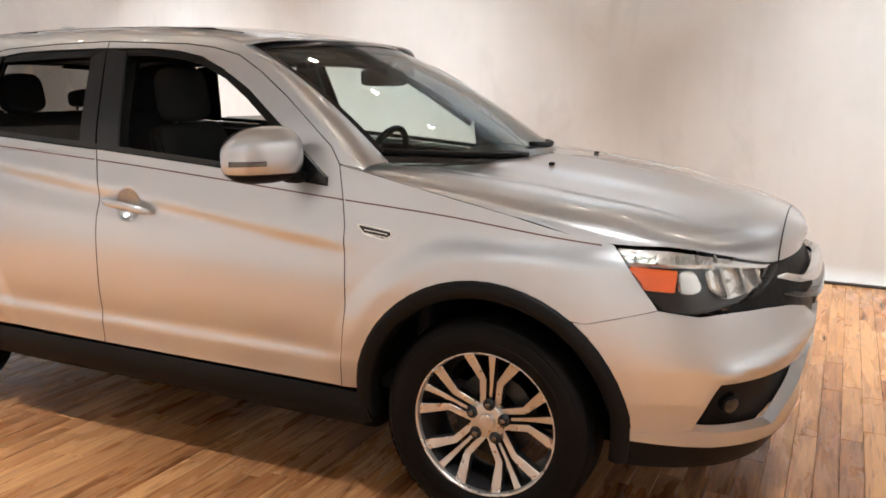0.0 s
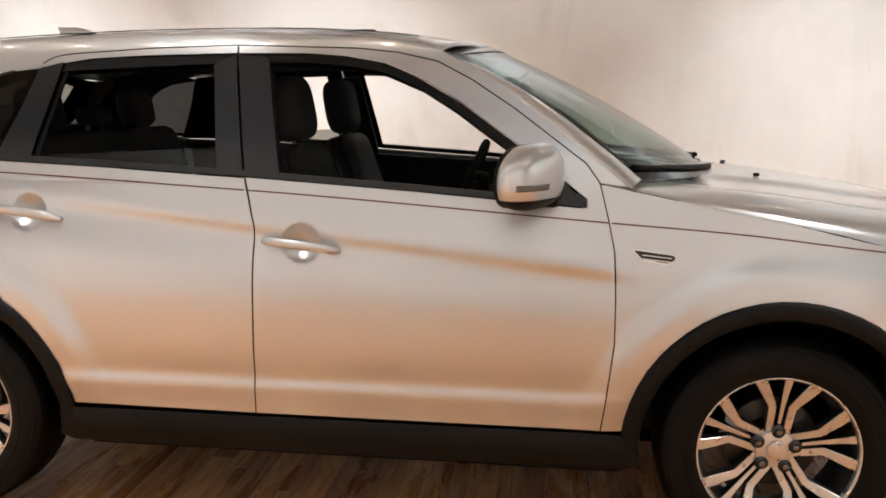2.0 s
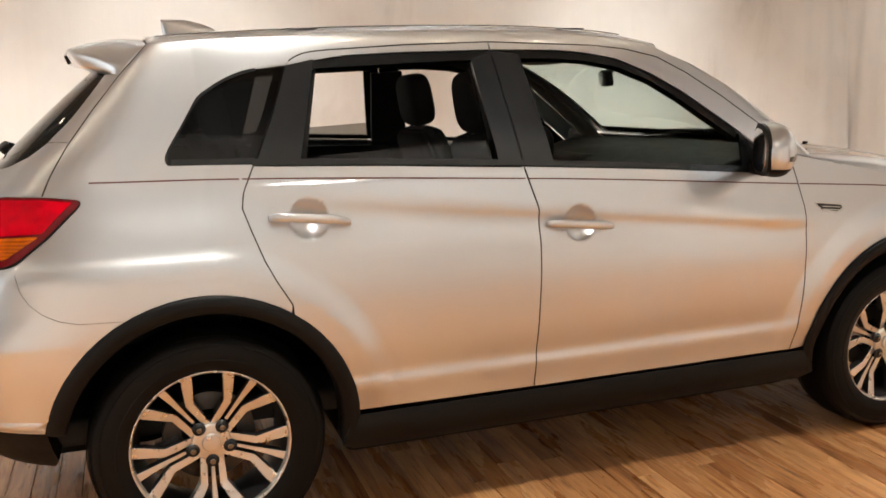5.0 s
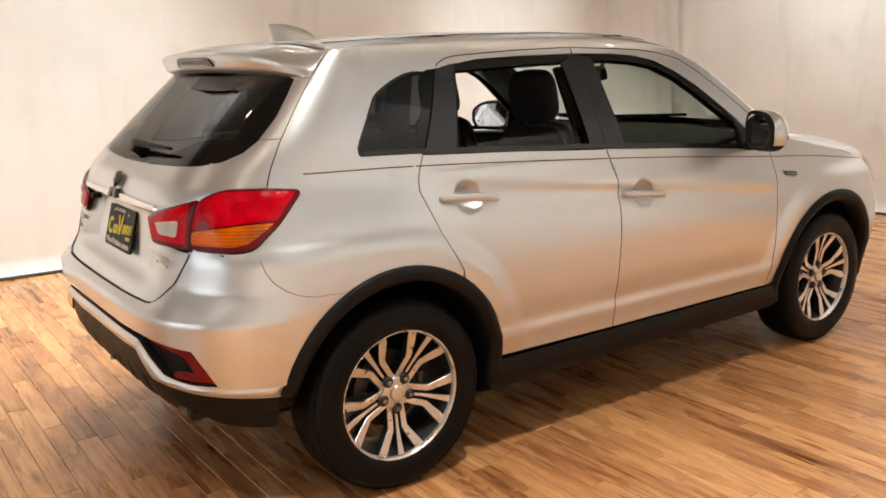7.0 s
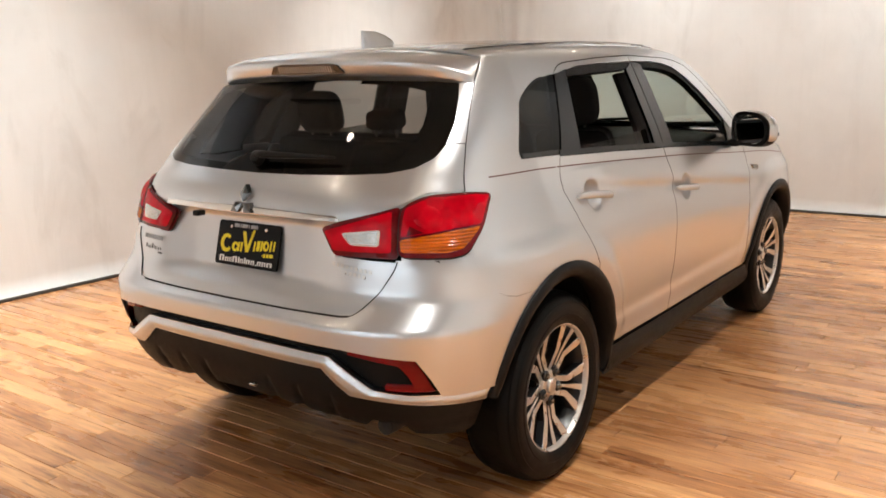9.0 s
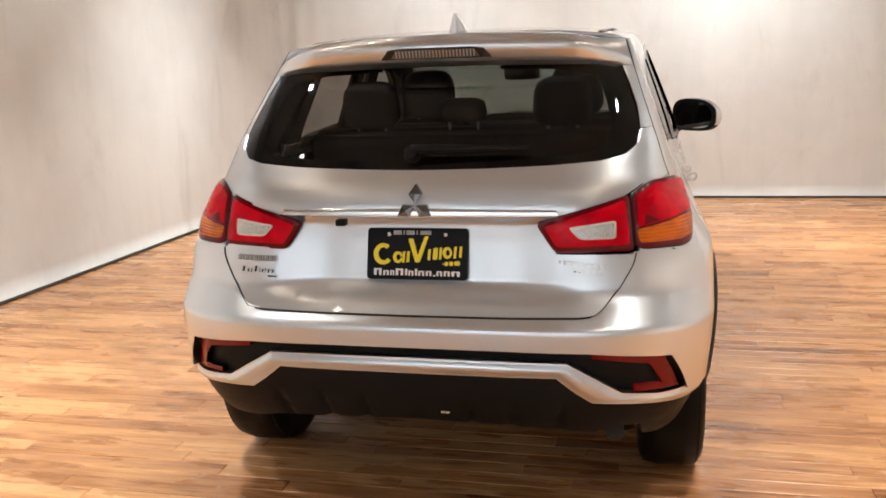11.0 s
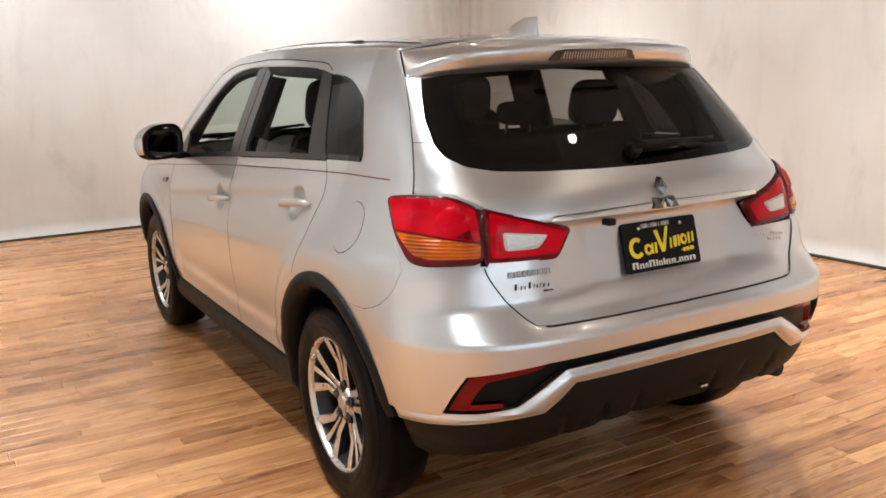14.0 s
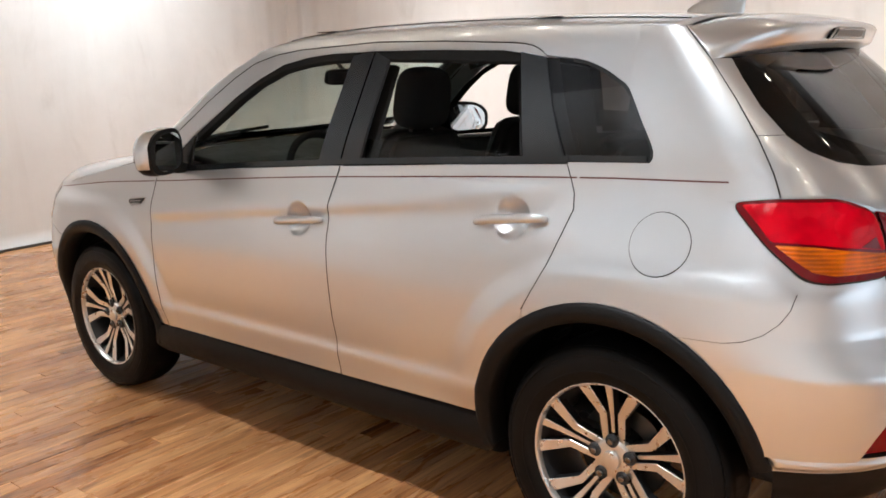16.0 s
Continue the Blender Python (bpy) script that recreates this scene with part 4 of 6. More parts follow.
ws = part("windscreen", grid_bm(screen, 40, 24, .004), WINDSHIELD, car, "clear windscreen with a dark band")
for sd in (1, -1):
    def pillar(u, v):
        line = roof_edge[:5]
        k = u * (len(line) - 1)
        i = min(int(k), len(line) - 2)
        a, b = line[i], line[i + 1]
        s, z = a[0] + (b[0] - a[0]) * (k - i), a[1] + (b[1] - a[1]) * (k - i)
        p = skin(s, z)
        q = screen(1.0, u) + Vector((0, .004, .004))
        n = Vector((.35, .55, .75)).normalized()
        r = p.lerp(q, v) if v > 0 else p + (p - q) * .08 - n * .006
        r += n * (.016 * math.sin(math.pi * v) ** .8 * math.sin(math.pi * min(1, .12 + u)) ** .5)
        return Vector((r.x, sd * r.y, r.z))
    part("a_pillar", grid_bm(pillar, 30, 8, 0), PAINT, car, "silver windscreen pillar")
    part("pillar_trim", grid_bm(lambda u, v: pillar(u, v) + Vector((-.02, -sd * .03, -.03)), 20, 4, 0), GREYTRIM, car)

    def frit(u, v):
        return screen((.5 + sd * (.5 - .012 * (1 - v))), u) + Vector((0, 0, .003))
    part("screen_edge_band", grid_bm(frit, 24, 2, 0), GLOSS, ws)
part("screen_bottom_band", grid_bm(lambda u, v: screen(u, .075 * v) + Vector((.002, 0, .003)), 24, 3, 0), GLOSS, ws)
part("screen_top_band", grid_bm(lambda u, v: screen(u, 1 - .045 * v) + Vector((0, 0, .003)), 24, 3, 0), GLOSS, ws)

# bonnet
crown = spline((.79, 1.152), (1.2, 1.146), (1.36, 1.136), (1.60, 1.104), (1.85, 1.060), (2.05, 1.015), (2.125, .990), (2.175, .955), (2.200, .912))
cen_x = spline((.79, 1.255), (1.3, 1.52), (1.679, 1.80), (1.9, 1.98), (2.144, 2.125), (2.35, 2.183), (S_FRONT, 2.200))


def bonnet(sd, s, u):
    e = skin(s, hood_edge(s))
    xc = cen_x(s)
    c = Vector((xc, 0, crown(xc)))
    k = (1 - (1 - u) ** 2.1) ** (1 / 1.55)
    # a full shoulder along the fender, then a soft fold before the flatter middle
    uc = min(.34, max(.06, 1 - (.640 - .07 * (e.x + (xc - e.x) * .2 - 1.1)) / max(.2, e.y)))
    if u < uc:
        k2 = .84 * (1 - (1 - u / uc) ** 2.2) ** .58
    else:
        k2 = .84 + .16 * (1 - (1 - (u - uc) / (1 - uc)) ** 1.7)
    k2 -= .060 * math.exp(-((u - uc) / .020) ** 2)
    k += (k2 - k) * (1 - ease((s - 1.60) / .26))
    p = e.lerp(c, u)
    z = e.z + (c.z - e.z) * k
    # raised centre with a soft ridge on either side
    yy = p.y
    z += .012 * (1 / (1 + math.exp((yy - (.40 - .07 * (p.x - 1.2))) / .022)) - 1) * min(1.0, u * 3) * max(0.0, min(1.0, (2.02 - p.x) / .45))
    return Vector((p.x, sd * p.y, z))


def hood_sheet(a, b):
    sd = 1 if b >= .5 else -1
    u = 1 - abs(2 * b - 1)
    s = .80 + (2.140 - .80) * a
    return bonnet(sd, s, u)


hood = part("bonnet", grid_bm(hood_sheet, 70, 220, 0), PAINT, car, "silver bonnet with two soft ridges")


def nose_sheet(a, b):
    sd = 1 if b >= .5 else -1
    return bonnet(sd, 2.150 + (S_FRONT - .002 - 2.150) * a, 1 - abs(2 * b - 1))


part("nose_panel", grid_bm(nose_sheet, 24, 40, 0), PAINT, car)
part("bonnet_gap", grid_bm(lambda a, b: bonnet(1 if b >= .5 else -1, 2.120 + .05 * a, 1 - abs(2 * b - 1)) + Vector((0, 0, -.006)), 3, 40, 0), GAP, car)
for sd in (1, -1):
    q = Vector((1.346, sd * .301, 0))
    part("washer_nozzle", box_bm(1.336, 1.356, sd * .301 - .008, sd * .301 + .008, 1.124, 1.135, .004), BLACK, hood)

# cowl and wipers
part("cowl_panel", grid_bm(lambda u, v: Vector((screen(u, .0).x - .03 + .10 * v * (1 - .75 * (2 * u - 1) ** 4), (2 * u - 1) * .71, screen(u, .0).z - .006 - .014 * v)), 30, 4, .004), BLACK, car, "black cowl panel under the windscreen")


def wiper(pivot_y, tip_y, v_tip):
    base = screen((pivot_y / .722 + 1) / 2, .02) + Vector((.03, 0, -.012))
    tip = screen((tip_y / .68 + 1) / 2, v_tip) + Vector((.004, 0, .006))
    mid = base.lerp(tip, .45) + Vector((.012, 0, .008))
    arm = part("wiper_arm", tube_bm([base, base.lerp(mid, .5) + Vector((.004, 0, .002)), mid, mid.lerp(tip, .4)], .007, 8), BLACK, car, "black wiper arm")
    a, b = base.lerp(tip, .12) + Vector((.012, 0, .008)), tip
    pts = []
    for i in range(12):
        yy = a.y + (b.y - a.y) * i / 11
        vv = .035 + (v_tip - .035) * i / 11
        pts.append(screen((yy / .70 + 1) / 2, vv) + Vector((.004, 0, .008)))
    part("wiper_blade", tube_bm(pts, .009, 8), BLACK, arm)


wiper(.58, -.05, .10)
wiper(-.10, -.66, .07)

# rear wiper
def on_glass(y, z, off):
    s = S_REAR if y == 0 else gate_s(y, z)
    return skin(s, z) + skin_normal(s, z) * off


wp = [on_glass(.030 - .36 * i / 10, 1.200 + .006 * i / 10, .028 - .008 * i / 10) for i in range(11)]
rw = part("rear_wiper", tube_bm(wp, lambda t: .0145 - .009 * t, 8), BLACK, car, "black rear wiper")
part("wiper_cap", cyl_bm(.028, .022, .03, Matrix.Translation(on_glass(.030, 1.196, .015)) @ Euler((0, radians(-60), 0)).to_matrix().to_4x4(), 20, .005), BLACK, rw)

# chrome bar, emblem, plate and badges on the tailgate
bar = [(gate_s(y, 1.045), 1.050 - .014 * abs(y)) for y in (.42, .3, .2, .1)] + [(S_REAR, 1.050)] + [(gate_s(-y, 1.045), 1.050 - .014 * y) for y in (.1, .2, .3, .42)]
low = [(s, z - .026 + .010 * abs(i - 4) / 4) for i, (s, z) in enumerate(bar)]
panel("chrome_bar", bar + low[::-1], CHROME, tailgate, off=.005, thick=.03, gap=0, h=.03, hz=.005, shift=lambda s, z: .006 * math.sqrt(max(0.0, 1 - ((z - 1.036) / .017) ** 2)), label="chrome bar over the plate")


def diamond(angle):
    """One lozenge of the three-part emblem, pointing out at the angle."""
    c, s2 = math.cos(radians(angle)), math.sin(radians(angle))
    pts = [(0, .004), (.020, .031), (0, .060), (-.020, .031)]
    b = bmesh.new()
    def at(px, py, out):
        z = 1.063 - px * s2 + py * c
        return Vector((-2.004 - out + .34 * (z - 1.063), -(px * c + py * s2), z))
    top = [b.verts.new(at(px, py, .010)) for px, py in pts]
    cpx = b.verts.new(at(0, .031, .016))
    low2 = [b.verts.new(at(px, py, -.010)) for px, py in pts]
    for k in range(4):
        b.faces.new((top[k], top[(k + 1) % 4], cpx))
        b.faces.new((top[k], low2[k], low2[(k + 1) % 4], top[(k + 1) % 4]))
    bmesh.ops.recalc_face_normals(b, faces=b.faces)
    return b


em = part("emblem", diamond(0), EMBLEM, car, "chrome three-lozenge emblem", smooth=False)
for a in (122, -122):
    part("emblem_lozenge", diamond(a), EMBLEM, em, smooth=False)

tilt = math.degrees(math.atan2(.040, .152))
PL = Matrix.Translation((-1.999, 0, .911)) @ Euler((0, radians(tilt), 0)).to_matrix().to_4x4()
plate = part("number_plate", prism_bm(rounded([(-.157, -.0785), (.157, -.0785), (.157, .0785), (-.157, .0785)], .013, 5), PL @ Matrix.Translation((-.004, 0, 0)) @ FACE_BACK, .008), PLATE, car, "black dealer plate with yellow and white marks", smooth=False)


def on_plate(y, z, turn=0):
    # text faces the rear: its x runs to the car's right
    return PL @ Matrix.Translation((-.0052, y, z)) @ Matrix(((0, 0, -1, 0), (-1, 0, 0, 0), (0, 1, 0, 0), (0, 0, 0, 1))) @ pose(0, 0, 0, 0, 0, turn)


def mark(name, poly, mat, parent, m, depth=.001):
    """A flat plain shape printed on a surface."""
    return part(name, prism_bm(poly, m @ Matrix.Translation((0, 0, depth / 2)), depth), mat, parent, smooth=False)


def slanted(x, z, w, h, lean=.12):
    """A leaning bar with soft corners."""
    return rounded([(x - w / 2 - lean * h / 2, z - h / 2), (x + w / 2 - lean * h / 2, z - h / 2), (x + w / 2 + lean * h / 2, z + h / 2), (x - w / 2 + lean * h / 2, z + h / 2)], min(w, h) * .28, 2)


def crescent(x, z, rx, rz, thick, a0, a1):
    """An open ring, thinner at its ends."""
    n = 14
    out = [(x + rx * math.cos(radians(a0 + (a1 - a0) * i / n)), z + rz * math.sin(radians(a0 + (a1 - a0) * i / n))) for i in range(n + 1)]
    k = 1 - thick / rx
    return out + [(x + .003 * math.sin(math.pi * i / n) + (rx * k) * math.cos(radians(a0 + (a1 - a0) * i / n)), z + (rz * k) * math.sin(radians(a0 + (a1 - a0) * i / n))) for i in range(n, -1, -1)]


face = on_plate(0, 0, 3)
mark("plate_mark", crescent(-.106, .004, .031, .033, .0125, 48, 318), YELLOW, plate, face)
mark("plate_mark", crescent(-.060, -.008, .016, .018, .008, 10, 350), YELLOW, plate, face)
for x, z, w, h in ((-.042, -.008, .008, .034), (-.028, -.008, .009, .034), (.038, -.004, .008, .034), (.057, -.002, .015, .036), (.073, -.002, .008, .036), (.118, -.001, .008, .036), (.135, .000, .008, .034)):
    mark("plate_mark", slanted(x, z, w, h), YELLOW, plate, face)
mark("plate_mark", rounded([(-.026, .047), (-.010, .047), (.002, -.004), (.026, .052), (.038, .052), (.008, -.026), (-.006, -.026)], .003, 2), YELLOW, plate, face)
mark("plate_mark", crescent(.094, -.001, .015, .018, .0075, 0, 359), YELLOW, plate, face)
for x, w in ((.080, .004), (.090, .011), (.105, .012), (.123, .018)):
    mark("plate_mark", slanted(x, -.034, w, .013 if w > .005 else .004, .05), YELLOW, plate, face)
level = on_plate(0, 0)
x = -.134
for w, h in ((.026, .030), (.019, .022), (.013, .022), (.026, .030), (.007, .029), (.017, .022), (.007, .029), (.020, .022), (.019, .022), (.007, .007), (.019, .022), (.020, .022), (.028, .022)):
    h *= .82
    lows = -.0560 - (.0246 - h) / 2 * (1 if h < .023 else 0)
    for q, f in ((.16, .32), (.76, .32)) if w > .012 else ((.5, 1.0),):
        mark("plate_mark", slanted(x + w * q, lows, w * f, h * .86, 0), WHITEINK, plate, level)
    if w > .012:
        mark("plate_mark", slanted(x + w * .46, lows + h * .32, w * .34, h * .20, 0), WHITEINK, plate, level)
    x += w + .0035
for k, w in enumerate((.026, .004, .026, .004, .034)):
    y = (.062, .042, .022, .001, -.026)[k]
    b = box_bm(-.0008, .0008, y - w / 2, y + w / 2, -.0065, .0065)
    bmesh.ops.transform(b, matrix=PL @ Matrix.Translation((-.005, 0, .064)), verts=b.verts)
    part("plate_bar", b, GREYINK, plate)
for y in (.088, -.088):
    part("plate_screw", cyl_bm(.006, .006, .005, PL @ Matrix.Translation((-.006, y, .058)) @ Euler((0, radians(90), 0)).to_matrix().to_4x4(), 14), LAMPGREY, plate)


def on_gate(y, z, off=.002):
    s = gate_s(y, z)
    p, n = skin(s, z) + skin_normal(s, z) * off, skin_normal(s, z)
    right = Vector((0, 0, 1)).cross(n).normalized()
    up = n.cross(right)
    return Matrix(((right.x, up.x, n.x, p.x), (right.y, up.y, n.y, p.y), (right.z, up.z, n.z, p.z), (0, 0, 0, 1)))


x = -.062
for w, h in ((.017, .024), (.010, .015), (.007, .015), (.017, .026), (.004, .019), (.009, .015), (.004, .019), (.012, .015), (.011, .015)):
    mark("dealer_sticker_mark", slanted(x + w / 2, -(.024 - h) / 2, w * .42, h * .72, .16), DARKINK, tailgate, on_gate(.515, .858, .001))
    x += w + .0035
for k in range(4):
    mark("dealer_sticker_mark", slanted(.038 + .008 * k, -.020, .006, .006, 0), DARKINK, tailgate, on_gate(.515, .858, .001))
for i, w in enumerate((.015, .005, .013, .012, .013, .012, .005, .012, .012, .005)):
    y = .588 - sum((.015, .005, .013, .012, .013, .012, .005, .012, .012, .005)[:i]) - .0035 * i - w / 2
    b = box_bm(-w / 2, w / 2, -.0085, .0085, 0, .003, .0012, 1)
    bmesh.ops.transform(b, matrix=on_gate(y, .893), verts=b.verts)
    part("maker_badge_bar", b, BADGE, tailgate, smooth=False)
for row, (y0, z0, count) in enumerate(((-.425, .897, 9), (-.475, .873, 5))):
    for i in range(count):
        w = .012 - .004 * ((i * 7 + row) % 3 == 1)
        b = box_bm(-w / 2, w / 2, -.006, .006, 0, .002, .0008, 1)
        bmesh.ops.transform(b, matrix=on_gate(y0 - .0175 * i, z0 - .002 * i), verts=b.verts)
        part("model_badge_bar", b, MACHINED, tailgate, smooth=False)
part("rear_camera", box_bm(-2.035, -2.0, .215, .245, 1.000, 1.020, .004), BLACK, tailgate, "small black reversing camera")

# rear bumper
up_half = [(S_REAR, .738), (-2.30, .741), (-2.14, .748), (-2.094, .760), (-2.071, .786), (-2.053, .820), (-2.006, .923), (-1.851, .921), (-1.811, .916), (-1.809, .908), (-1.795, .868), (-1.772, .834), (-1.738, .805), (-1.695, .785), (-1.650, .774)] + \
    arc(-1.335, AZ, AR, 117, 163, 12) + [(-1.872, .510), (-1.900, .570), (-1.935, .632), (-2.107, .651), (-2.30, .654), (S_REAR, .654)]


def shoulder(s, z):
    """The crisp ledge that runs round the bumper below the tailgate."""
    q = s if s > S_REAR else 2 * S_REAR - s
    k = ease((-1.60 - q) / .22)
    zt = .741 + .056 * ease((q + 2.13) / .09)
    return k * .013 * min(1.0, max(0.0, (zt - z) / (zt - .712)))


bumper = panel("rear_bumper", mirrored_outline(up_half), PAINT, car, gap=.0006, h=.03, hz=.0061, thick=.06, shift=shoulder, label="silver rear bumper")
a163 = arc(-1.335, AZ, AR, 163, 169, 2)
bar_half = [(S_REAR, .619), (-2.30, .618), (-2.152, .616), (-2.085, .565), (-2.035, .525), (-1.95, .512), (-1.872, .510)] + a163 + [(-1.87, .470), (-2.0, .486), (-2.094, .494), (-2.130, .525), (-2.174, .571), (-2.30, .570), (S_REAR, .570)]
bar_line = mirrored_outline(bar_half)
panel("bumper_bar", bar_line, PAINT, bumper, gap=0, off=-.004, thick=.03, h=.010, shift=lambda s, z: .010 * ease(edge_depth(bar_line, s, z) / .022))
rec_half = [(S_REAR, .668), (-2.10, .665), (-1.92, .645), (-1.855, .50), (-2.02, .49), (-2.12, .56), (S_REAR, .60)]
panel("bumper_recess", mirrored_outline(rec_half), BLACK, bumper, gap=0, off=-.030, h=.05)
for sd in (1, -1):
    refl = [(-2.100, .646), (-1.945, .630), (-1.912, .575), (-1.884, .518), (-2.005, .524), (-2.005, .540), (-1.935, .538), (-1.952, .575), (-1.975, .606), (-2.100, .630)]
    panel("reflector", refl, REFLECTOR, bumper, sd, off=-.010, thick=.02, gap=0, label="red bracket-shaped reflector")
lo_half = [(S_REAR, .570), (-2.30, .570), (-2.174, .571), (-2.130, .525), (-2.094, .494), (-2.0, .486), (-1.87, .470)] + arc(-1.335, AZ, AR, 169, 171, 1) + [(-1.745, .34), (-1.775, .300), (-1.88, .315), (-2.055, .345), (-2.12, .372), (-2.30, .392), (S_REAR, .400)]


def skirt_ribs(s, z):
    q = s if s > S_REAR else 2 * S_REAR - s
    r = 0.0
    for c in (-2.16, -2.27, -2.38):
        r += math.exp(-((q - c) / .010) ** 2)
    return -.012 - .012 * r * max(0.0, min(1.0, (.50 - z) / .06)) - .03 * max(0.0, (.46 - z) / .12) ** 2


right = [p for p in lo_half if not (-2.09 < p[0] < -1.87 and p[1] < .40)]
cut = [(-1.90, .318), (-1.945, .330), (-1.965, .392), (-2.045, .397), (-2.075, .360)]
k = next(i for i, p in enumerate(right) if abs(p[0] + 2.12) < 1e-6)
right = right[:k] + cut + right[k:]
skirt_line = list(lo_half) + [(2 * S_REAR - s, z) for s, z in reversed(right) if abs(s - S_REAR) > 1e-6]
panel("bumper_skirt", skirt_line, BLACK, bumper, gap=0, off=0, thick=.05, h=.025, shift=skirt_ribs, label="black plastic lower bumper")
part("tow_hook_cover", box_bm(-2.110, -2.09, -.110, -.082, .445, .455, .003), CLEAR, bumper)
bm = tube_bm([(-1.72, -.56, .345), (-1.85, -.58, .362), (-1.990, -.592, .372)], .030, 20)
ex = part("exhaust", bm, PIPE, car, "dark steel exhaust tailpipe")
# dark disc stands in for the shaded inside of the pipe
part("exhaust_bore", cyl_bm(.028, .028, .02, pose(-1.987, -.592, .372, 0, 90, 0), 20), GAP, ex)
part("muffler", box_bm(-1.86, -1.45, -.66, -.15, .30, .42, .05), LINER, car)

# front bumper, grille, lamps
for sd in (1, -1):
    hl = [(1.679, .953), (1.807, .947), (1.871, .937), (2.144, .882), (2.080, .840), (2.012, .807), (1.907, .779), (1.840, .764), (1.765, .776), (1.716, .853)]
    lamp = panel("headlamp", rounded(hl, .012), GLOSS, car, sd, off=-.045, thick=.01, gap=0, label="clear headlamp with an amber side marker")
    panel("lamp_cover", rounded(hl, .012), LENSGLASS, lamp, sd, off=.002, thick=.004, gap=.001)
    panel("amber_marker", [(1.702, .904), (1.817, .891), (1.795, .828), (1.728, .834)], AMBERF, lamp, sd, off=-.006, thick=.03, gap=.002)
    panel("lamp_chrome", [(1.684, .951), (1.81, .945), (1.87, .935), (2.135, .884), (2.085, .874), (1.90, .902), (1.700, .910)], LAMPGREY, lamp, sd, off=-.010, thick=.03, gap=.002)
    for s, z, r in ((1.838, .862, .030), (1.950, .856, .038), (2.030, .853, .030)):
        p, n = skin(s, z) - skin_normal(s, z) * .020, skin_normal(s, z)
        m = Matrix.Translation((p.x, sd * p.y, p.z)) @ Vector((n.x, sd * n.y, n.z)).to_track_quat("Z", "Y").to_matrix().to_4x4()
        b = bmesh.new()
        bmesh.ops.create_uvsphere(b, u_segments=28, v_segments=16, radius=r, matrix=m @ Matrix.Diagonal((1, 1, .8, 1)))
        bmesh.ops.bisect_plane(b, geom=b.verts[:] + b.edges[:] + b.faces[:], plane_co=m.translation, plane_no=m.to_3x3() @ Vector((0, 0, 1)), clear_outer=True)
        part("lamp_bowl", b, LAMPGREY, lamp)
        part("lamp_bulb", cyl_bm(r * .22, r * .16, .026, m @ Matrix.Translation((0, 0, -.012)), 20, .004), CLEAR, lamp)
    panel("side_bowl", rounded([(1.822, .888), (1.860, .884), (1.868, .842), (1.845, .824), (1.812, .830)], .012, 3), LAMPGREY, lamp, sd, off=-.016, thick=.02, gap=0, h=.02)
    main = rounded([(1.905, .898), (2.092, .874), (2.066, .846), (2.012, .820), (1.935, .806), (1.898, .842)], .010, 3)
    panel("lamp_lower_chrome", main, LAMPGREY, lamp, sd, off=-.030, thick=.03, gap=.002, h=.02)
    for s, z0, z1 in ((1.930, .812, .896), (1.990, .818, .890), (2.046, .838, .882)):
        panel("lamp_divider", [(s - .006, z0), (s + .004, z0), (s + .008, z1), (s - .002, z1)], CLEAR, lamp, sd, off=-.012, thick=.02, gap=0, h=.02)
    for k in range(7):
        s = 1.715 + .052 * k
        panel("lamp_divider", [(s, .912), (s + .006, .911), (s + .010, .930), (s + .004, .931)], CLEAR, lamp, sd, off=-.006, thick=.006, gap=0, h=.02)
    bp = [(1.583, .726), (1.747, .778), (1.840, .760), (1.923, .768), (2.03, .768), (2.13, .757), (2.22, .735), (2.283, .702), (2.284, .640), (2.278, .592), (2.229, .576), (2.05, .571), (1.877, .562), (1.827, .413), (1.805, .406), (1.683, .392)] + arc(1.335, AZ, AR, 4, 53, 10)

    def lower_fold(s, z):
        """A raised edge over the recess that falls back under itself."""
        if s < 1.80 or z > .70:
            return 0.0
        d = .580 + (s - 1.861) * .20 - z
        k = ease((s - 1.835) / .07)
        if d < 0:
            return k * .016 * math.exp(-(d / .035) ** 2)
        return k * (.016 - .40 * min(d, .06))
    fb = panel("front_bumper", bp, PAINT, car, sd, h=.018, gap=.001, label="silver front bumper", shift=lower_fold)
lip_half = [(S_FRONT, .47), (2.33, .49), (2.275, .565), (2.262, .600), (2.229, .572), (2.19, .505), (2.126, .440), (2.074, .388), (1.884, .402), (1.827, .412), (1.805, .405), (1.683, .390), (1.683, .374), (1.889, .352), (2.10, .338), (S_FRONT, .333)]
panel("front_lip", mirrored_outline(lip_half, False), PAINT, car, off=.004, thick=.04, gap=0, h=.03, label="silver lower front lip")
fg_half = [(S_FRONT, .66), (2.28, .66), (1.95, .60), (1.845, .575), (1.81, .38), (2.05, .375), (2.12, .42), (S_FRONT, .42)]
panel("lower_grille", mirrored_outline(fg_half, False), BLACK, car, off=-.045, thick=.02, gap=0, h=.05, label="black lower grille")
ug_half = [(S_FRONT, .884), (2.3, .884), (2.150, .880), (2.080, .836), (2.012, .802), (1.915, .774), (1.93, .745), (2.20, .700), (2.28, .640), (S_FRONT, .640)]
panel("upper_grille", mirrored_outline(ug_half, False), BLACK, car, off=-.020, thick=.02, gap=0, h=.05, label="black upper grille")
mid_line = spline((2.112, .845), (2.16, .831), (2.20, .820), (2.27, .807), (2.36, .801), (S_FRONT, .800))
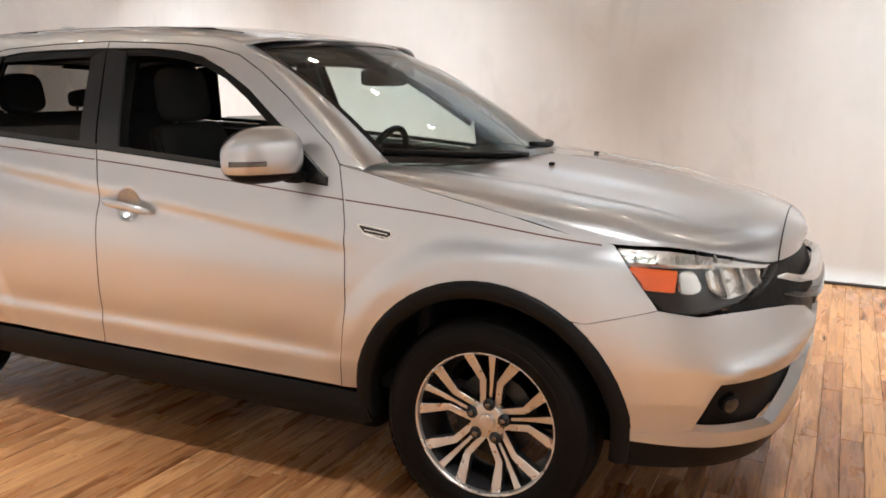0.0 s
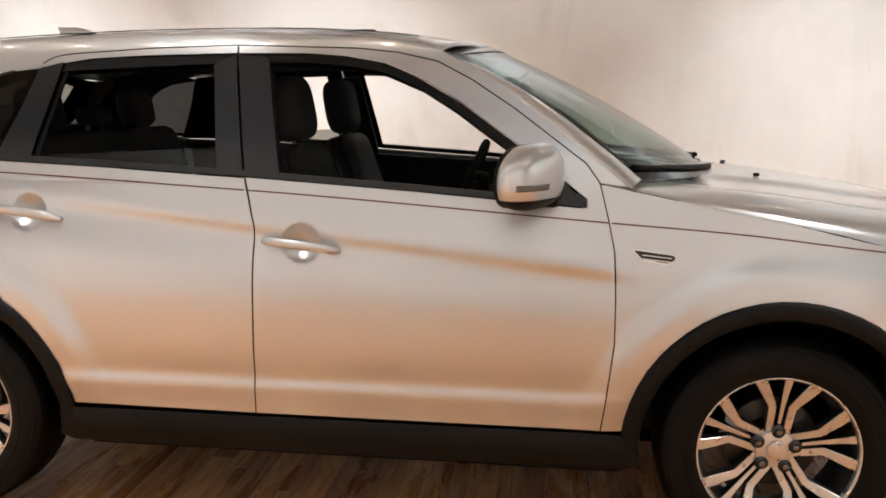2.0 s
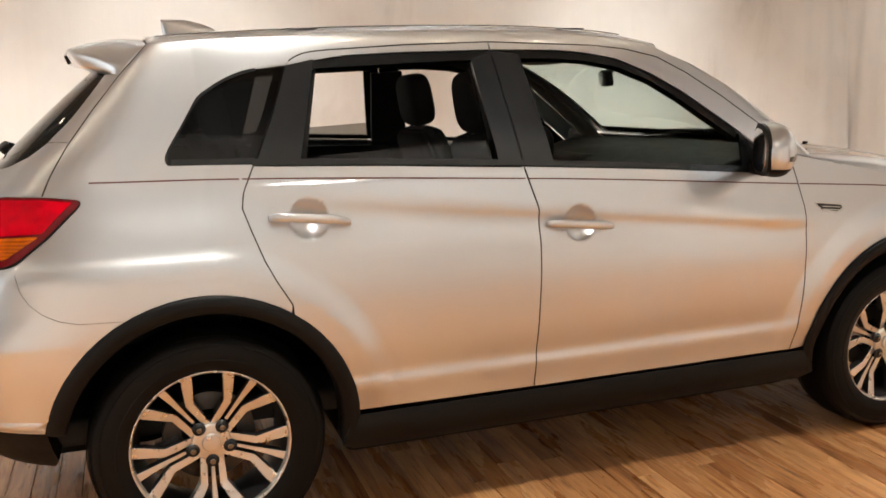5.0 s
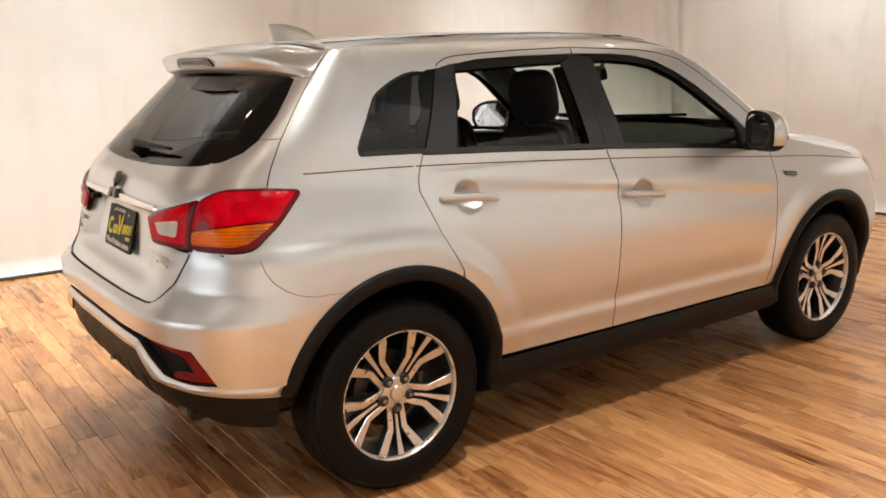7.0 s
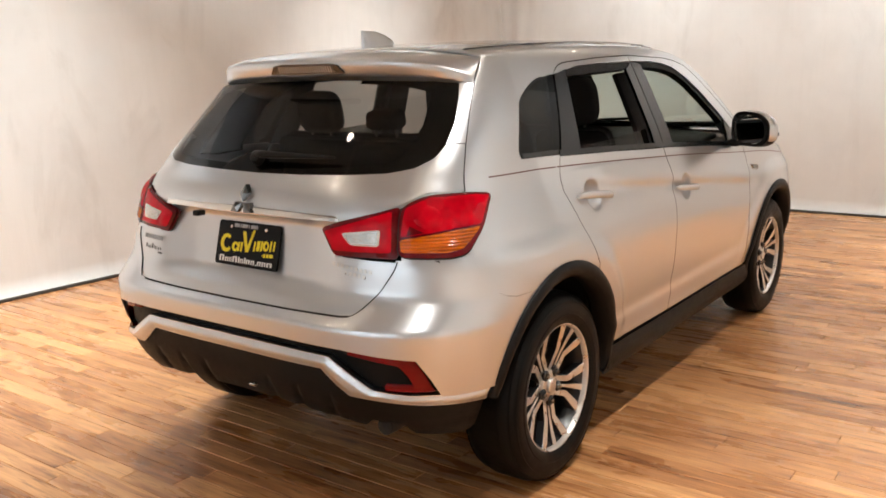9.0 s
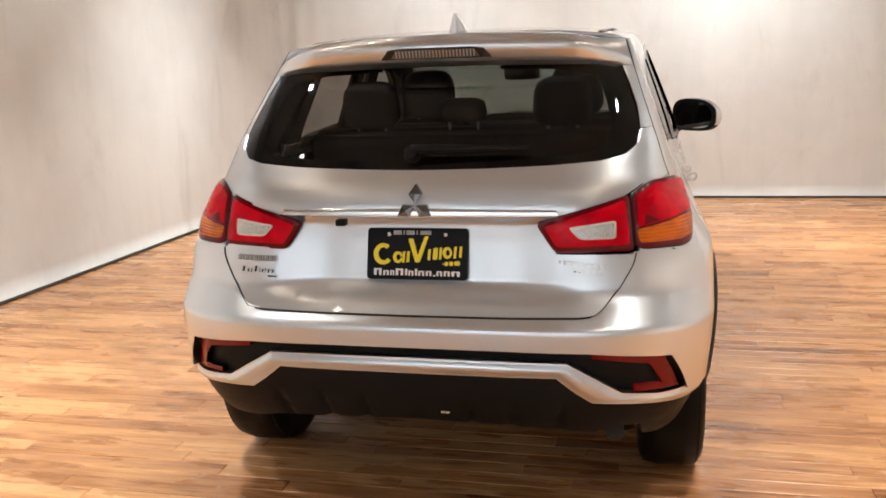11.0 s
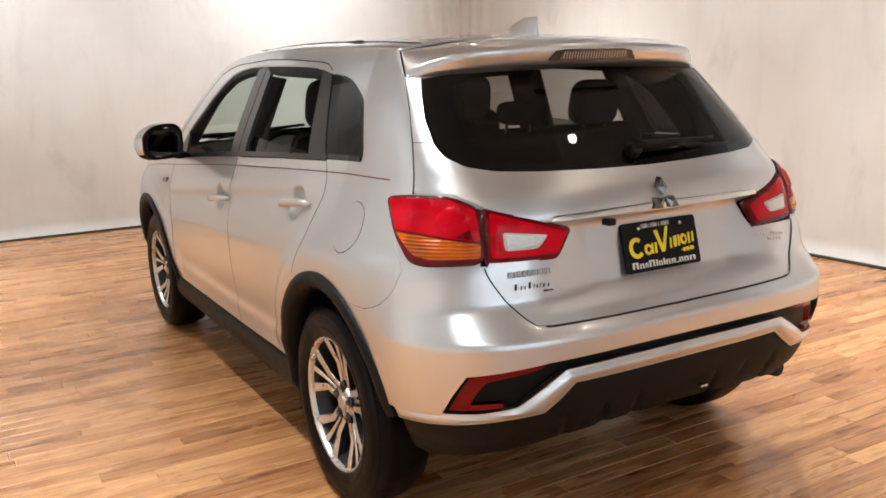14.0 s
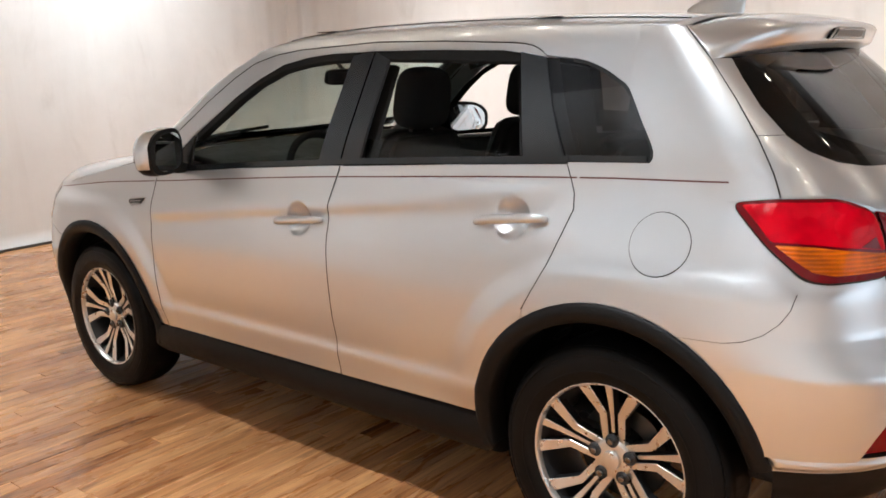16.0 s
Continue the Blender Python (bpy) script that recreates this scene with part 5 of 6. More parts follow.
for drop, bar_mat, bulk in ((0, CHROME, 1.0), (.050, GLOSS, .8)):
    ss = [S_FRONT, 2.42, 2.36, 2.30, 2.25, 2.20, 2.16, 2.118]
    half = [.014, .014, .013, .011, .008, .0055, .004, .003]
    bh = [(q, mid_line(q) - drop + w * bulk) for q, w in zip(ss, half)] + [(q, mid_line(q) - drop - w * bulk) for q, w in zip(ss[::-1], half[::-1])]
    panel("grille_bar", mirrored_outline(bh, False), bar_mat, car, off=-.006, thick=.03, gap=0, h=.03, shift=lambda q, z: .030 * ease((q - 2.16) / .16), label="curved horizontal grille bar")
for sd in (1, -1):
    p, n = skin(1.93, .47) - skin_normal(1.93, .47) * .03, skin_normal(1.93, .47)
    m = Matrix.Translation((p.x, sd * p.y, p.z)) @ Vector((n.x, sd * n.y, n.z)).to_track_quat("Z", "Y").to_matrix().to_4x4()
    m = m @ Matrix.Translation((0, 0, -.012))
    fog = part("fog_lamp", cyl_bm(.036, .030, .03, m, 28, .006), BLACK, car, "round fog lamp in a black recess")
    part("fog_lens", cyl_bm(.026, .024, .006, m @ Matrix.Translation((0, 0, .016)), 28, .002), GLOSS, fog, "dark glass lens")
sk_half = [(S_FRONT, .335), (2.10, .340), (1.95, .352), (1.683, .372), (1.69, .285), (1.95, .270), (S_FRONT, .255)]
panel("front_skirt", mirrored_outline(sk_half, False), BLACK, car, off=-.006, thick=.05, gap=0, h=.06, label="black plastic lower front skirt")
part("underbody", box_bm(-.90, .90, -.76, .76, .21, .38, .03), LINER, car)
part("front_undertray", box_bm(.90, 2.02, -.52, .52, .22, .38, .03), LINER, car)
part("rear_undertray", box_bm(-1.80, -.90, -.52, .52, .31, .40, .03), LINER, car)
part("axle_beam", box_bm(-1.40, -1.26, -.62, .62, .26, .36, .02), LINER, car)


# wheels
def strip_mesh(path, width, z0, z1):
    """A flat bar along a 2D path with the width at each point."""
    verts, faces = [], []
    n = len(path)
    for i, (p, w) in enumerate(zip(path, width)):
        a, b = Vector(path[max(0, i - 1)]), Vector(path[min(n - 1, i + 1)])
        d = (b - a).normalized()
        o = Vector((-d.y, d.x)) * w / 2
        q = Vector(p)
        for c, z in ((q + o, z1), (q - o, z1), (q - o * 1.15, z0), (q + o * 1.15, z0)):
            verts.append((c.x, c.y, z if i else z))
    for i in range(n - 1):
        for k in range(4):
            a, b = 4 * i + k, 4 * i + (k + 1) % 4
            faces.append((a, b, b + 4, a + 4))
    faces += [(0, 3, 2, 1), tuple(4 * (n - 1) + k for k in range(4))]
    return verts, faces


def polar(r, deg):
    return (r * math.sin(radians(deg)), r * math.cos(radians(deg)))


def make_wheel(name):
    """A wheel about its own axis: local z points out of the car."""
    w = new(name)
    w.parent = car
    tagged(w, "alloy wheel with machined spokes and black pockets")
    prof = [(.232, -.105), (.240, -.108), (.290, -.112), (.325, -.100), (.345, -.082), (.3505, -.05), (.3525, 0), (.3505, .05), (.345, .082), (.330, .100), (.300, .110), (.262, .108), (.240, .101), (.232, .094)]
    n = 72
    verts, faces = [], []
    for i in range(n):
        a = 2 * math.pi * i / n
        verts += [(r * math.cos(a), r * math.sin(a), z) for r, z in prof]
    k = len(prof)
    for i in range(n):
        for j in range(k - 1):
            a, b = i * k + j, ((i + 1) % n) * k + j
            faces.append((a, b, b + 1, a + 1))
    tyre = mesh_part("tyre", verts, faces, RUBBER, w, "black road tyre")
    # tread blocks
    tv, tf = [], []
    for i in range(64):
        a0, a1 = 2 * math.pi * (i + .05) / 64, 2 * math.pi * (i + .93) / 64
        for z0, z1 in ((-.092, -.055), (-.048, -.006), (.006, .048), (.055, .092)):
            sh = .03 if z0 > 0 else -.03
            r = .3530 if abs(z0 + z1) < .1 else .3420
            b = len(tv)
            for zz, ro in ((z0, 0), (z1, sh)):
                for aa in (a0, a1):
                    tv.append((r * math.cos(aa + ro), r * math.sin(aa + ro), zz))
            tf.append((b, b + 1, b + 3, b + 2))
    mesh_part("tread", tv, tf, RUBBER, w)
    # raised writing ring, shown as plain ribs
    rv, rf = [], []
    for r, z, d in ((.272, .1098, .003), (.318, .1070, .003)):
        base = len(rv)
        for i in range(n):
            a = 2 * math.pi * i / n
            rv += [((r - d) * math.cos(a), (r - d) * math.sin(a), z), (r * math.cos(a), r * math.sin(a), z + .0018), ((r + d) * math.cos(a), (r + d) * math.sin(a), z - .0005)]
        for i in range(n):
            for j in range(2):
                a, b = base + 3 * i + j, base + 3 * ((i + 1) % n) + j
                rf.append((a, b, b + 1, a + 1))
    mesh_part("sidewall_rib", rv, rf, RUBBER, w)
    # rim: machined lip and black barrel
    for nm, pr, mat in (("rim_lip", [(.2265, .078), (.2285, .090), (.232, .097), (.236, .099), (.238, .094)], MACHINED), ("rim_barrel", [(.2265, .079), (.216, .058), (.204, .0), (.206, -.06), (.225, -.10)], POCKET)):
        vs, fs = [], []
        m2 = len(pr)
        for i in range(n):
            a = 2 * math.pi * i / n
            vs += [(r * math.cos(a), r * math.sin(a), z) for r, z in pr]
        for i in range(n):
            for j in range(m2 - 1):
                a, b = i * m2 + j, ((i + 1) % n) * m2 + j
                fs.append((a, b, b + 1, a + 1))
        mesh_part(nm, vs, fs, mat, w)
    dish = lambda r: .050 + .032 * (r / .222) ** 2
    shapes = []
    for sg in (1, -1):
        line = [(.021, .034), (.0255, .062), (.0290, .134), (.0830, .2200)]
        shapes.append(([(sg * x, y) for x, y in line], [.022, .0185, .0215, .0320], "spoke"))
    shapes.append(([polar(.080, 0), polar(.13, 0), polar(.18, 0), polar(.226, 0)], [.0090, .0110, .0160, .0220], "thin_spoke"))
    datas = []
    for path, wd, nm in shapes:
        vs, fs = strip_mesh(path, wd, 0, 1)
        face, back = [], []
        for (x, y, z) in vs:
            r = math.hypot(x, y)
            face.append((x, y, dish(r) - (0 if z else .0025)))
            back.append((x * 1.0, y * 1.0, dish(r) - .0026 - (0 if z else .030)))
        out = []
        for tag, vv, mat in ((nm, face, MACHINED), (nm + "_back", back, POCKET)):
            me = bpy.data.meshes.new(tag)
            me.from_pydata(vv, [], fs)
            me.materials.append(mat)
            out.append(me)
        datas.append((nm, out))
    for i in range(5):
        for nm, (f, b) in datas:
            o = new(nm, f)
            o.parent = w
            o.rotation_euler = (0, 0, radians(72 * i))
            o2 = new("spoke_core", b)
            o2.parent = w
            o2.rotation_euler = (0, 0, radians(72 * i))
    part("hub", cyl_bm(.066, .056, .030, pose(0, 0, .047), 40, .004), MACHINED, w)
    part("centre_cap", cyl_bm(.030, .027, .012, pose(0, 0, .066), 32, .003), MACHINED, w, "silver centre cap")
    for i in range(5):
        x, y = polar(.0575, 72 * i)
        nut = part("wheel_nut", cyl_bm(.0120, .0100, .026, pose(x, y, .062), 6, .002), EMBLEM, w)
        ring = part("nut_recess", cyl_bm(.0200, .0200, .006, pose(x, y, .0608), 24), POCKET, w)
    part("brake_disc", cyl_bm(.140, .140, .022, pose(0, 0, -.012), 56, .003), DISC, w, "steel brake disc")
    part("brake_hat", cyl_bm(.085, .080, .05, pose(0, 0, .012), 40, .004), LINER, w)
    bm = box_bm(-.045, .045, .085, .165, -.03, .034, .010)
    bmesh.ops.transform(bm, matrix=pose(0, 0, 0, 0, 0, 75), verts=bm.verts)
    part("brake_caliper", bm, STEEL, w, "grey brake caliper")
    return w


first = make_wheel("wheel")
WY = .7725
turns = {(1, 1): 12, (1, -1): -5, (-1, 1): 0, (-1, -1): 36}
for (fx, sd), turn in turns.items():
    # local z out of the car, local y up
    m = Matrix.Translation((fx * 1.335, sd * WY, .3525)) @ (Matrix(((-1, 0, 0, 0), (0, 0, 1, 0), (0, 1, 0, 0), (0, 0, 0, 1))) if sd > 0 else Matrix(((1, 0, 0, 0), (0, 0, -1, 0), (0, 1, 0, 0), (0, 0, 0, 1)))) @ pose(0, 0, 0, 0, 0, turn)
    w = first if (fx, sd) == (1, 1) else None
    if w:
        w.matrix_basis = m
    else:
        copy_thing(first, m)


# ---- the cabin ----
def front_seat(sd):
    y = sd * .36
    st = new("front_seat")
    st.parent = car
    tagged(st, "black fabric front seat with headrest")
    round_box("seat_cushion", (.50, .50, .16), FABRIC, st, (.17, y, .62), (0, -6, 0), .05)
    round_box("seat_back", (.15, .48, .62), FABRIC, st, (-.175, y, .92), (0, -17, 0), .055, taper=.80, bow=.05)
    for k in (-.06, .06):
        part("headrest_post", tube_bm([(-.25, y + k, 1.20), (-.27, y + k, 1.30)], .007, 8), STEEL, st)
    pillow("headrest", (.12, .265, .23), FABRIC, st, (-.270, y, 1.342), (0, -10, 0))


for sd in (1, -1):
    front_seat(sd)
bench = new("rear_bench")
bench.parent = car
tagged(bench, "black fabric rear bench with three headrests")
round_box("bench_cushion", (.50, 1.24, .16), FABRIC, bench, (-.78, 0, .66), (0, -6, 0), .05)
round_box("bench_back", (.15, 1.24, .58), FABRIC, bench, (-1.12, 0, .96), (0, -20, 0), .05)
for y, w, h, lift in ((.365, .23, .18, -.005), (0, .18, .085, .017), (-.375, .23, .18, -.005)):
    for k in (-.055, .055):
        part("headrest_post", tube_bm([(-1.20, y + k, 1.10), (-1.23, y + k, 1.27 + lift)], .006, 8), STEEL, bench)
    pillow("bench_headrest", (.10, w, h), FABRIC, bench, (-1.225, y, 1.245 + h / 2 + lift), (0, -10, 0))
part("cabin_floor", box_bm(-1.9, 1.1, -.74, .74, .36, .44, .02), CABIN, car)
part("load_floor", box_bm(-1.93, -1.2, -.62, .62, .62, .70, .02), CABIN, car)
part("bulkhead", box_bm(1.02, 1.08, -.72, .72, .40, 1.05, .02), CABIN, car)
for sd in (1, -1):
    panel("cabin_side_trim", [(-1.158, .86), (-1.158, 1.175), (-1.43, 1.183), (-1.74, 1.11), (-1.80, .9), (-1.70, .86)], CABIN, car, sd, off=-.10, gap=0, thick=.01, h=.1)
    panel("rear_pillar_trim", quarter_top + [(-1.60, 1.18), (-1.74, 1.20), (-1.72, 1.40), (-1.62, 1.49), (-1.2, 1.51), (-1.03, 1.48)], CABIN, car, sd, off=-.06, gap=0, thick=.012, h=.06)
    panel("b_pillar_trim", [(-.40, .5), (-.16, .5), (-.19, 1.15), (-.25, 1.50), (-.40, 1.49), (-.37, 1.15)], CABIN, car, sd, off=-.06, gap=0, thick=.02, h=.1)
    panel("roof_side_trim", [(.30, 1.45), (.0, 1.512), (-.35, 1.52), (-1.05, 1.50), (-1.05, 1.545), (-.35, 1.56), (.05, 1.55), (.30, 1.51)], LINING, car, sd, off=-.035, gap=0, thick=.012, h=.1)


def dash_top(u, v):
    y = (2 * u - 1) * .70
    k = 1 - abs(2 * u - 1) ** 2.2
    x = .50 + v * (.30 + .33 * k)
    hump = .030 * math.exp(-((y - .36) / .20) ** 2) * math.exp(-((v - .12) / .22) ** 2)
    z = 1.015 + .055 * math.sin(min(1.0, v * 1.7) * math.pi / 2) + .035 * v + hump
    return Vector((x, y, z))


dash = part("dashboard", grid_bm(dash_top, 40, 20, .02), DASH, car, "charcoal dashboard with round vents")
part("dash_front", grid_bm(lambda u, v: dash_top(u, 0) + Vector((.10 * v, 0, -.36 * v)), 30, 8, 0), CABIN, dash)
part("centre_stack", box_bm(.42, .56, -.15, .15, .62, 1.02, .025), DASH, dash, "centre console stack")
part("radio_screen", box_bm(.414, .424, -.105, .105, .86, .97, .006), GLOSS, dash)
for y in (-.62, -.10, .10, .62):
    part("air_vent", cyl_bm(.042, .042, .02, pose(.490, y, 1.0, 0, 90, 0), 24, .004), GLOSS, dash)
part("instrument_hood", box_bm(.44, .60, .20, .52, 1.02, 1.075, .025), DASH, dash)
part("tunnel_console", box_bm(-.30, .50, -.11, .11, .44, .70, .03), CABIN, car)
bm = tube_bm([(.30 + .065 * math.sin(a) * 1.0, .36 + .185 * math.cos(a), 1.020 + .172 * math.sin(a)) for a in [2 * math.pi * k / 36 for k in range(36)]], .016, 10, True)
wheel_s = part("steering_wheel", bm, CABIN, car, "black three-spoke steering wheel")
part("steering_boss", box_bm(.30, .38, .29, .43, .955, 1.065, .03), CABIN, wheel_s)
for a in (0, 180, 270):
    c, s2 = math.cos(radians(a)), math.sin(radians(a))
    part("steering_spoke", tube_bm([(.33, .36 + .05 * c, 1.020 + .05 * s2), (.30 + .065 * s2, .36 + .18 * c, 1.020 + .17 * s2)], .015, 8), CABIN, wheel_s)
part("steering_column", tube_bm([(.36, .36, .975), (.55, .36, .92)], .045, 14), CABIN, wheel_s)
rm = pillow("rear_view_mirror", (.040, .235, .072), CABIN, car, (.50, 0, 1.425), (0, -8, -24), "black rear-view mirror", .4)
bm = box_bm(-.003, .003, -.104, .104, -.027, .027, .002)
bmesh.ops.transform(bm, matrix=pose(.50, 0, 1.425, 0, -8, -24) @ Matrix.Translation((-.0195, 0, 0)), verts=bm.verts)
part("mirror_face", bm, DARKMIRROR, rm)
part("mirror_stem", tube_bm([(.51, 0, 1.44), (.56, 0, 1.485)], .009, 8), CABIN, rm)
for sd in (1, -1):
    round_box("sun_visor", (.16, .34, .02), LINING, car, (.30, sd * .34, 1.515), (0, 12, 0), .008)
part("window_sticker", box_bm(.88, .97, -.50, -.42, 1.190, 1.193, 0), GREYINK, car)


# ---- the room ----
X_0, X_1, Y_0, Y_1, TOP = ROOM["x0"], ROOM["x1"], ROOM["y0"], ROOM["y1"], ROOM["top"]

WALL = material("white_wall_sheet", (0.80, 0.785, 0.76), 0.85)


def wall_look(m):
    t, b = nodes_of(m)
    tex = t.nodes.new("ShaderNodeTexCoord")
    st = t.nodes.new("ShaderNodeMapping")
    st.inputs["Scale"].default_value = (1, 1, .12)
    t.links.new(tex.outputs["Object"], st.inputs["Vector"])
    big = add(t, "ShaderNodeTexNoise", Scale=0.8, Detail=5, Roughness=0.55)
    t.links.new(tex.outputs["Object"], big.inputs["Vector"])
    streak = add(t, "ShaderNodeTexNoise", Scale=6, Detail=6, Roughness=0.6, Distortion=0.4)
    t.links.new(st.outputs[0], streak.inputs["Vector"])
    fine = add(t, "ShaderNodeTexNoise", Scale=160, Detail=3)
    t.links.new(tex.outputs["Object"], fine.inputs["Vector"])
    r1 = t.nodes.new("ShaderNodeValToRGB")
    r1.color_ramp.elements[0].position, r1.color_ramp.elements[0].color = 0.36, (0.64, 0.62, 0.595, 1)
    r1.color_ramp.elements[1].position, r1.color_ramp.elements[1].color = 0.58, (0.72, 0.705, 0.68, 1)
    t.links.new(big.outputs["Fac"], r1.inputs[0])
    r2 = t.nodes.new("ShaderNodeValToRGB")
    r2.color_ramp.elements[0].position, r2.color_ramp.elements[0].color = 0.25, (0.955, 0.95, 0.945, 1)
    r2.color_ramp.elements[1].position, r2.color_ramp.elements[1].color = 0.50, (1, 1, 1, 1)
    t.links.new(streak.outputs["Fac"], r2.inputs[0])
    mx = t.nodes.new("ShaderNodeMix")
    mx.data_type, mx.blend_type = "RGBA", "MULTIPLY"
    mx.inputs["Factor"].default_value = 1.0
    t.links.new(r1.outputs[0], mx.inputs["A"])
    t.links.new(r2.outputs[0], mx.inputs["B"])
    st2 = t.nodes.new("ShaderNodeMapping")
    st2.inputs["Scale"].default_value = (1, 1, .42)
    t.links.new(tex.outputs["Object"], st2.inputs["Vector"])
    stain = add(t, "ShaderNodeTexNoise", Scale=1.9, Detail=7, Roughness=0.62, Distortion=0.7)
    t.links.new(st2.outputs[0], stain.inputs["Vector"])
    r3 = t.nodes.new("ShaderNodeValToRGB")
    r3.color_ramp.elements[0].position, r3.color_ramp.elements[0].color = 0.57, (1, 1, 1, 1)
    r3.color_ramp.elements[1].position, r3.color_ramp.elements[1].color = 0.82, (0.80, 0.785, 0.765, 1)
    t.links.new(stain.outputs["Fac"], r3.inputs[0])
    mx2 = t.nodes.new("ShaderNodeMix")
    mx2.data_type, mx2.blend_type = "RGBA", "MULTIPLY"
    mx2.inputs["Factor"].default_value = 1.0
    t.links.new(mx.outputs["Result"], mx2.inputs["A"])
    t.links.new(r3.outputs[0], mx2.inputs["B"])
    t.links.new(mx2.outputs["Result"], b.inputs["Base Color"])
    sm = add(t, "ShaderNodeMath")
    sm.operation = "MULTIPLY_ADD"
    sm.inputs[1].default_value = 0.06
    t.links.new(fine.outputs["Fac"], sm.inputs[0])
    t.links.new(streak.outputs["Fac"], sm.inputs[2])
    bp = add(t, "ShaderNodeBump", Strength=0.16, Distance=0.02)
    t.links.new(sm.outputs[0], bp.inputs["Height"])
    t.links.new(bp.outputs[0], b.inputs["Normal"])


wall_look(WALL)


# wall above the sheet, out of view, set dark to tone reflections down
SHEET_TOP = 3.6
UPPER = grain(material("dark_upper_wall", (0.26, 0.255, 0.25), 0.9), 40, 0.2, 0.15)


def folds(a, z, seed):
    """Hanging folds of the sheet, stronger in some places, and broad sags."""
    n1 = noise.noise(Vector((a * 1.1, seed, z * .10)))
    n2 = noise.noise(Vector((a * 3.2, seed + 7, z * .22)))
    n3 = noise.noise(Vector((a * .45, seed + 3, z * .30)))
    amp = max(0.0, noise.noise(Vector((a * .35, seed + 11, .5))) + .25)
    return .030 * n3 + .024 * n1 * amp + .009 * n2 * amp


def wall(name, p0, p1, seed, corner):
    """A sheet-covered wall from p0 to p1 with thickness; corner(a) adds gathered folds near the ends."""
    p0, p1 = Vector((*p0, 0)), Vector((*p1, 0))
    d = (p1 - p0)
    ln = d.length
    d.normalize()
    n = Vector((-d.y, d.x, 0))
    nu, nv = int(ln / .05), 30

    def fn(u, v):
        a, z = u * ln, v * TOP
        o = folds(a, z, seed) + corner(a, ln, z)
        return p0 + d * a + n * (o) + Vector((0, 0, z))
    bm = bmesh.new()
    inner = [[bm.verts.new(fn(i / nu, j / nv)) for j in range(nv + 1)] for i in range(nu + 1)]
    outer = [[bm.verts.new(p0 + d * (ln * i / nu) - n * .14 + Vector((0, 0, TOP * j / nv))) for j in (0, nv)] for i in (0, nu)]
    for i in range(nu):
        for j in range(nv):
            bm.faces.new((inner[i][j], inner[i][j + 1], inner[i + 1][j + 1], inner[i + 1][j]))
    (a, b), (c, e) = outer
    bm.faces.new((a, c, e, b))
    bm.faces.new([inner[0][j] for j in range(nv + 1)] + [b, a])
    bm.faces.new([inner[nu][j] for j in range(nv, -1, -1)] + [c, e])
    bm.faces.new([inner[i][nv] for i in range(nu + 1)] + [e, b])
    bm.faces.new([inner[i][0] for i in range(nu, -1, -1)] + [a, c])
    for f in bm.faces:
        if f.calc_center_median().z > SHEET_TOP:
            f.material_index = 1
    ob = part(name, bm, WALL)
    ob.data.materials.append(UPPER)
    return tagged(ob, "wall hung with creased off-white sheet, dark above it", "wall", kind="structure")


def gather(a, ln, z, end, k=1.0):
    q = a if end == 0 else ln - a
    return k * .020 * math.exp(-(q / .55) ** 2) * math.sin(q * 26 + .6 * math.sin(z * 1.3))


wall("wall_north", (X_1, Y_0), (X_1, Y_1), 1.3, lambda a, ln, z: gather(a, ln, z, 0, .8) + gather(a, ln, z, 1))
wall("wall_west", (X_1, Y_1), (X_0, Y_1), 5.1, lambda a, ln, z: gather(a, ln, z, 0, .6) + .22 * math.exp(-(a / .8) ** 2) * max(0.0, 1 - z / 2.6))
# assumed end wall, out of view; its pale tone feeds the tailgate's reflections
DIM = grain(material("grey_wall", (0.58, 0.59, 0.60), 0.9), 40, 0.2, 0.15)
tagged(part("wall_south", box_bm(X_0 - .12, X_0, Y_0 - .1, Y_1 + .1, 0, TOP), DIM, smooth=False), "assumed plain pale grey end wall, out of view", "wall", kind="structure")
wall("wall_east", (X_0, Y_0), (X_1, Y_0), 3.9, lambda a, ln, z: gather(a, ln, z, 1))

CEIL = grain(material("ceiling_paint", (0.42, 0.42, 0.42), 0.9), 60, 0.2, 0.08)
bm = box_bm(X_0 - .1, X_1 + .1, Y_0 - .1, Y_1 + .1, TOP, TOP + .12)
tagged(part("ceiling", bm, CEIL, smooth=False), "plain grey ceiling", "ceiling", kind="structure")

SKIRT = grain(material("dark_skirting", (0.05, 0.042, 0.035), 0.8), 80, 0.3, 0.4)
for nm, b in (("baseboard_north", (X_1 - .035, X_1 - .012, Y_0 + .05, Y_1 - .05)), ("baseboard_west", (X_0, X_1 - .05, Y_1 - .035, Y_1 - .012)), ("baseboard_east", (X_0, X_1 - .05, Y_0 + .012, Y_0 + .035))):
    tagged(part(nm, box_bm(*b, 0.0, .022, .004), SKIRT), "thin dark strip where sheet meets floor", "baseboard", kind="structure")

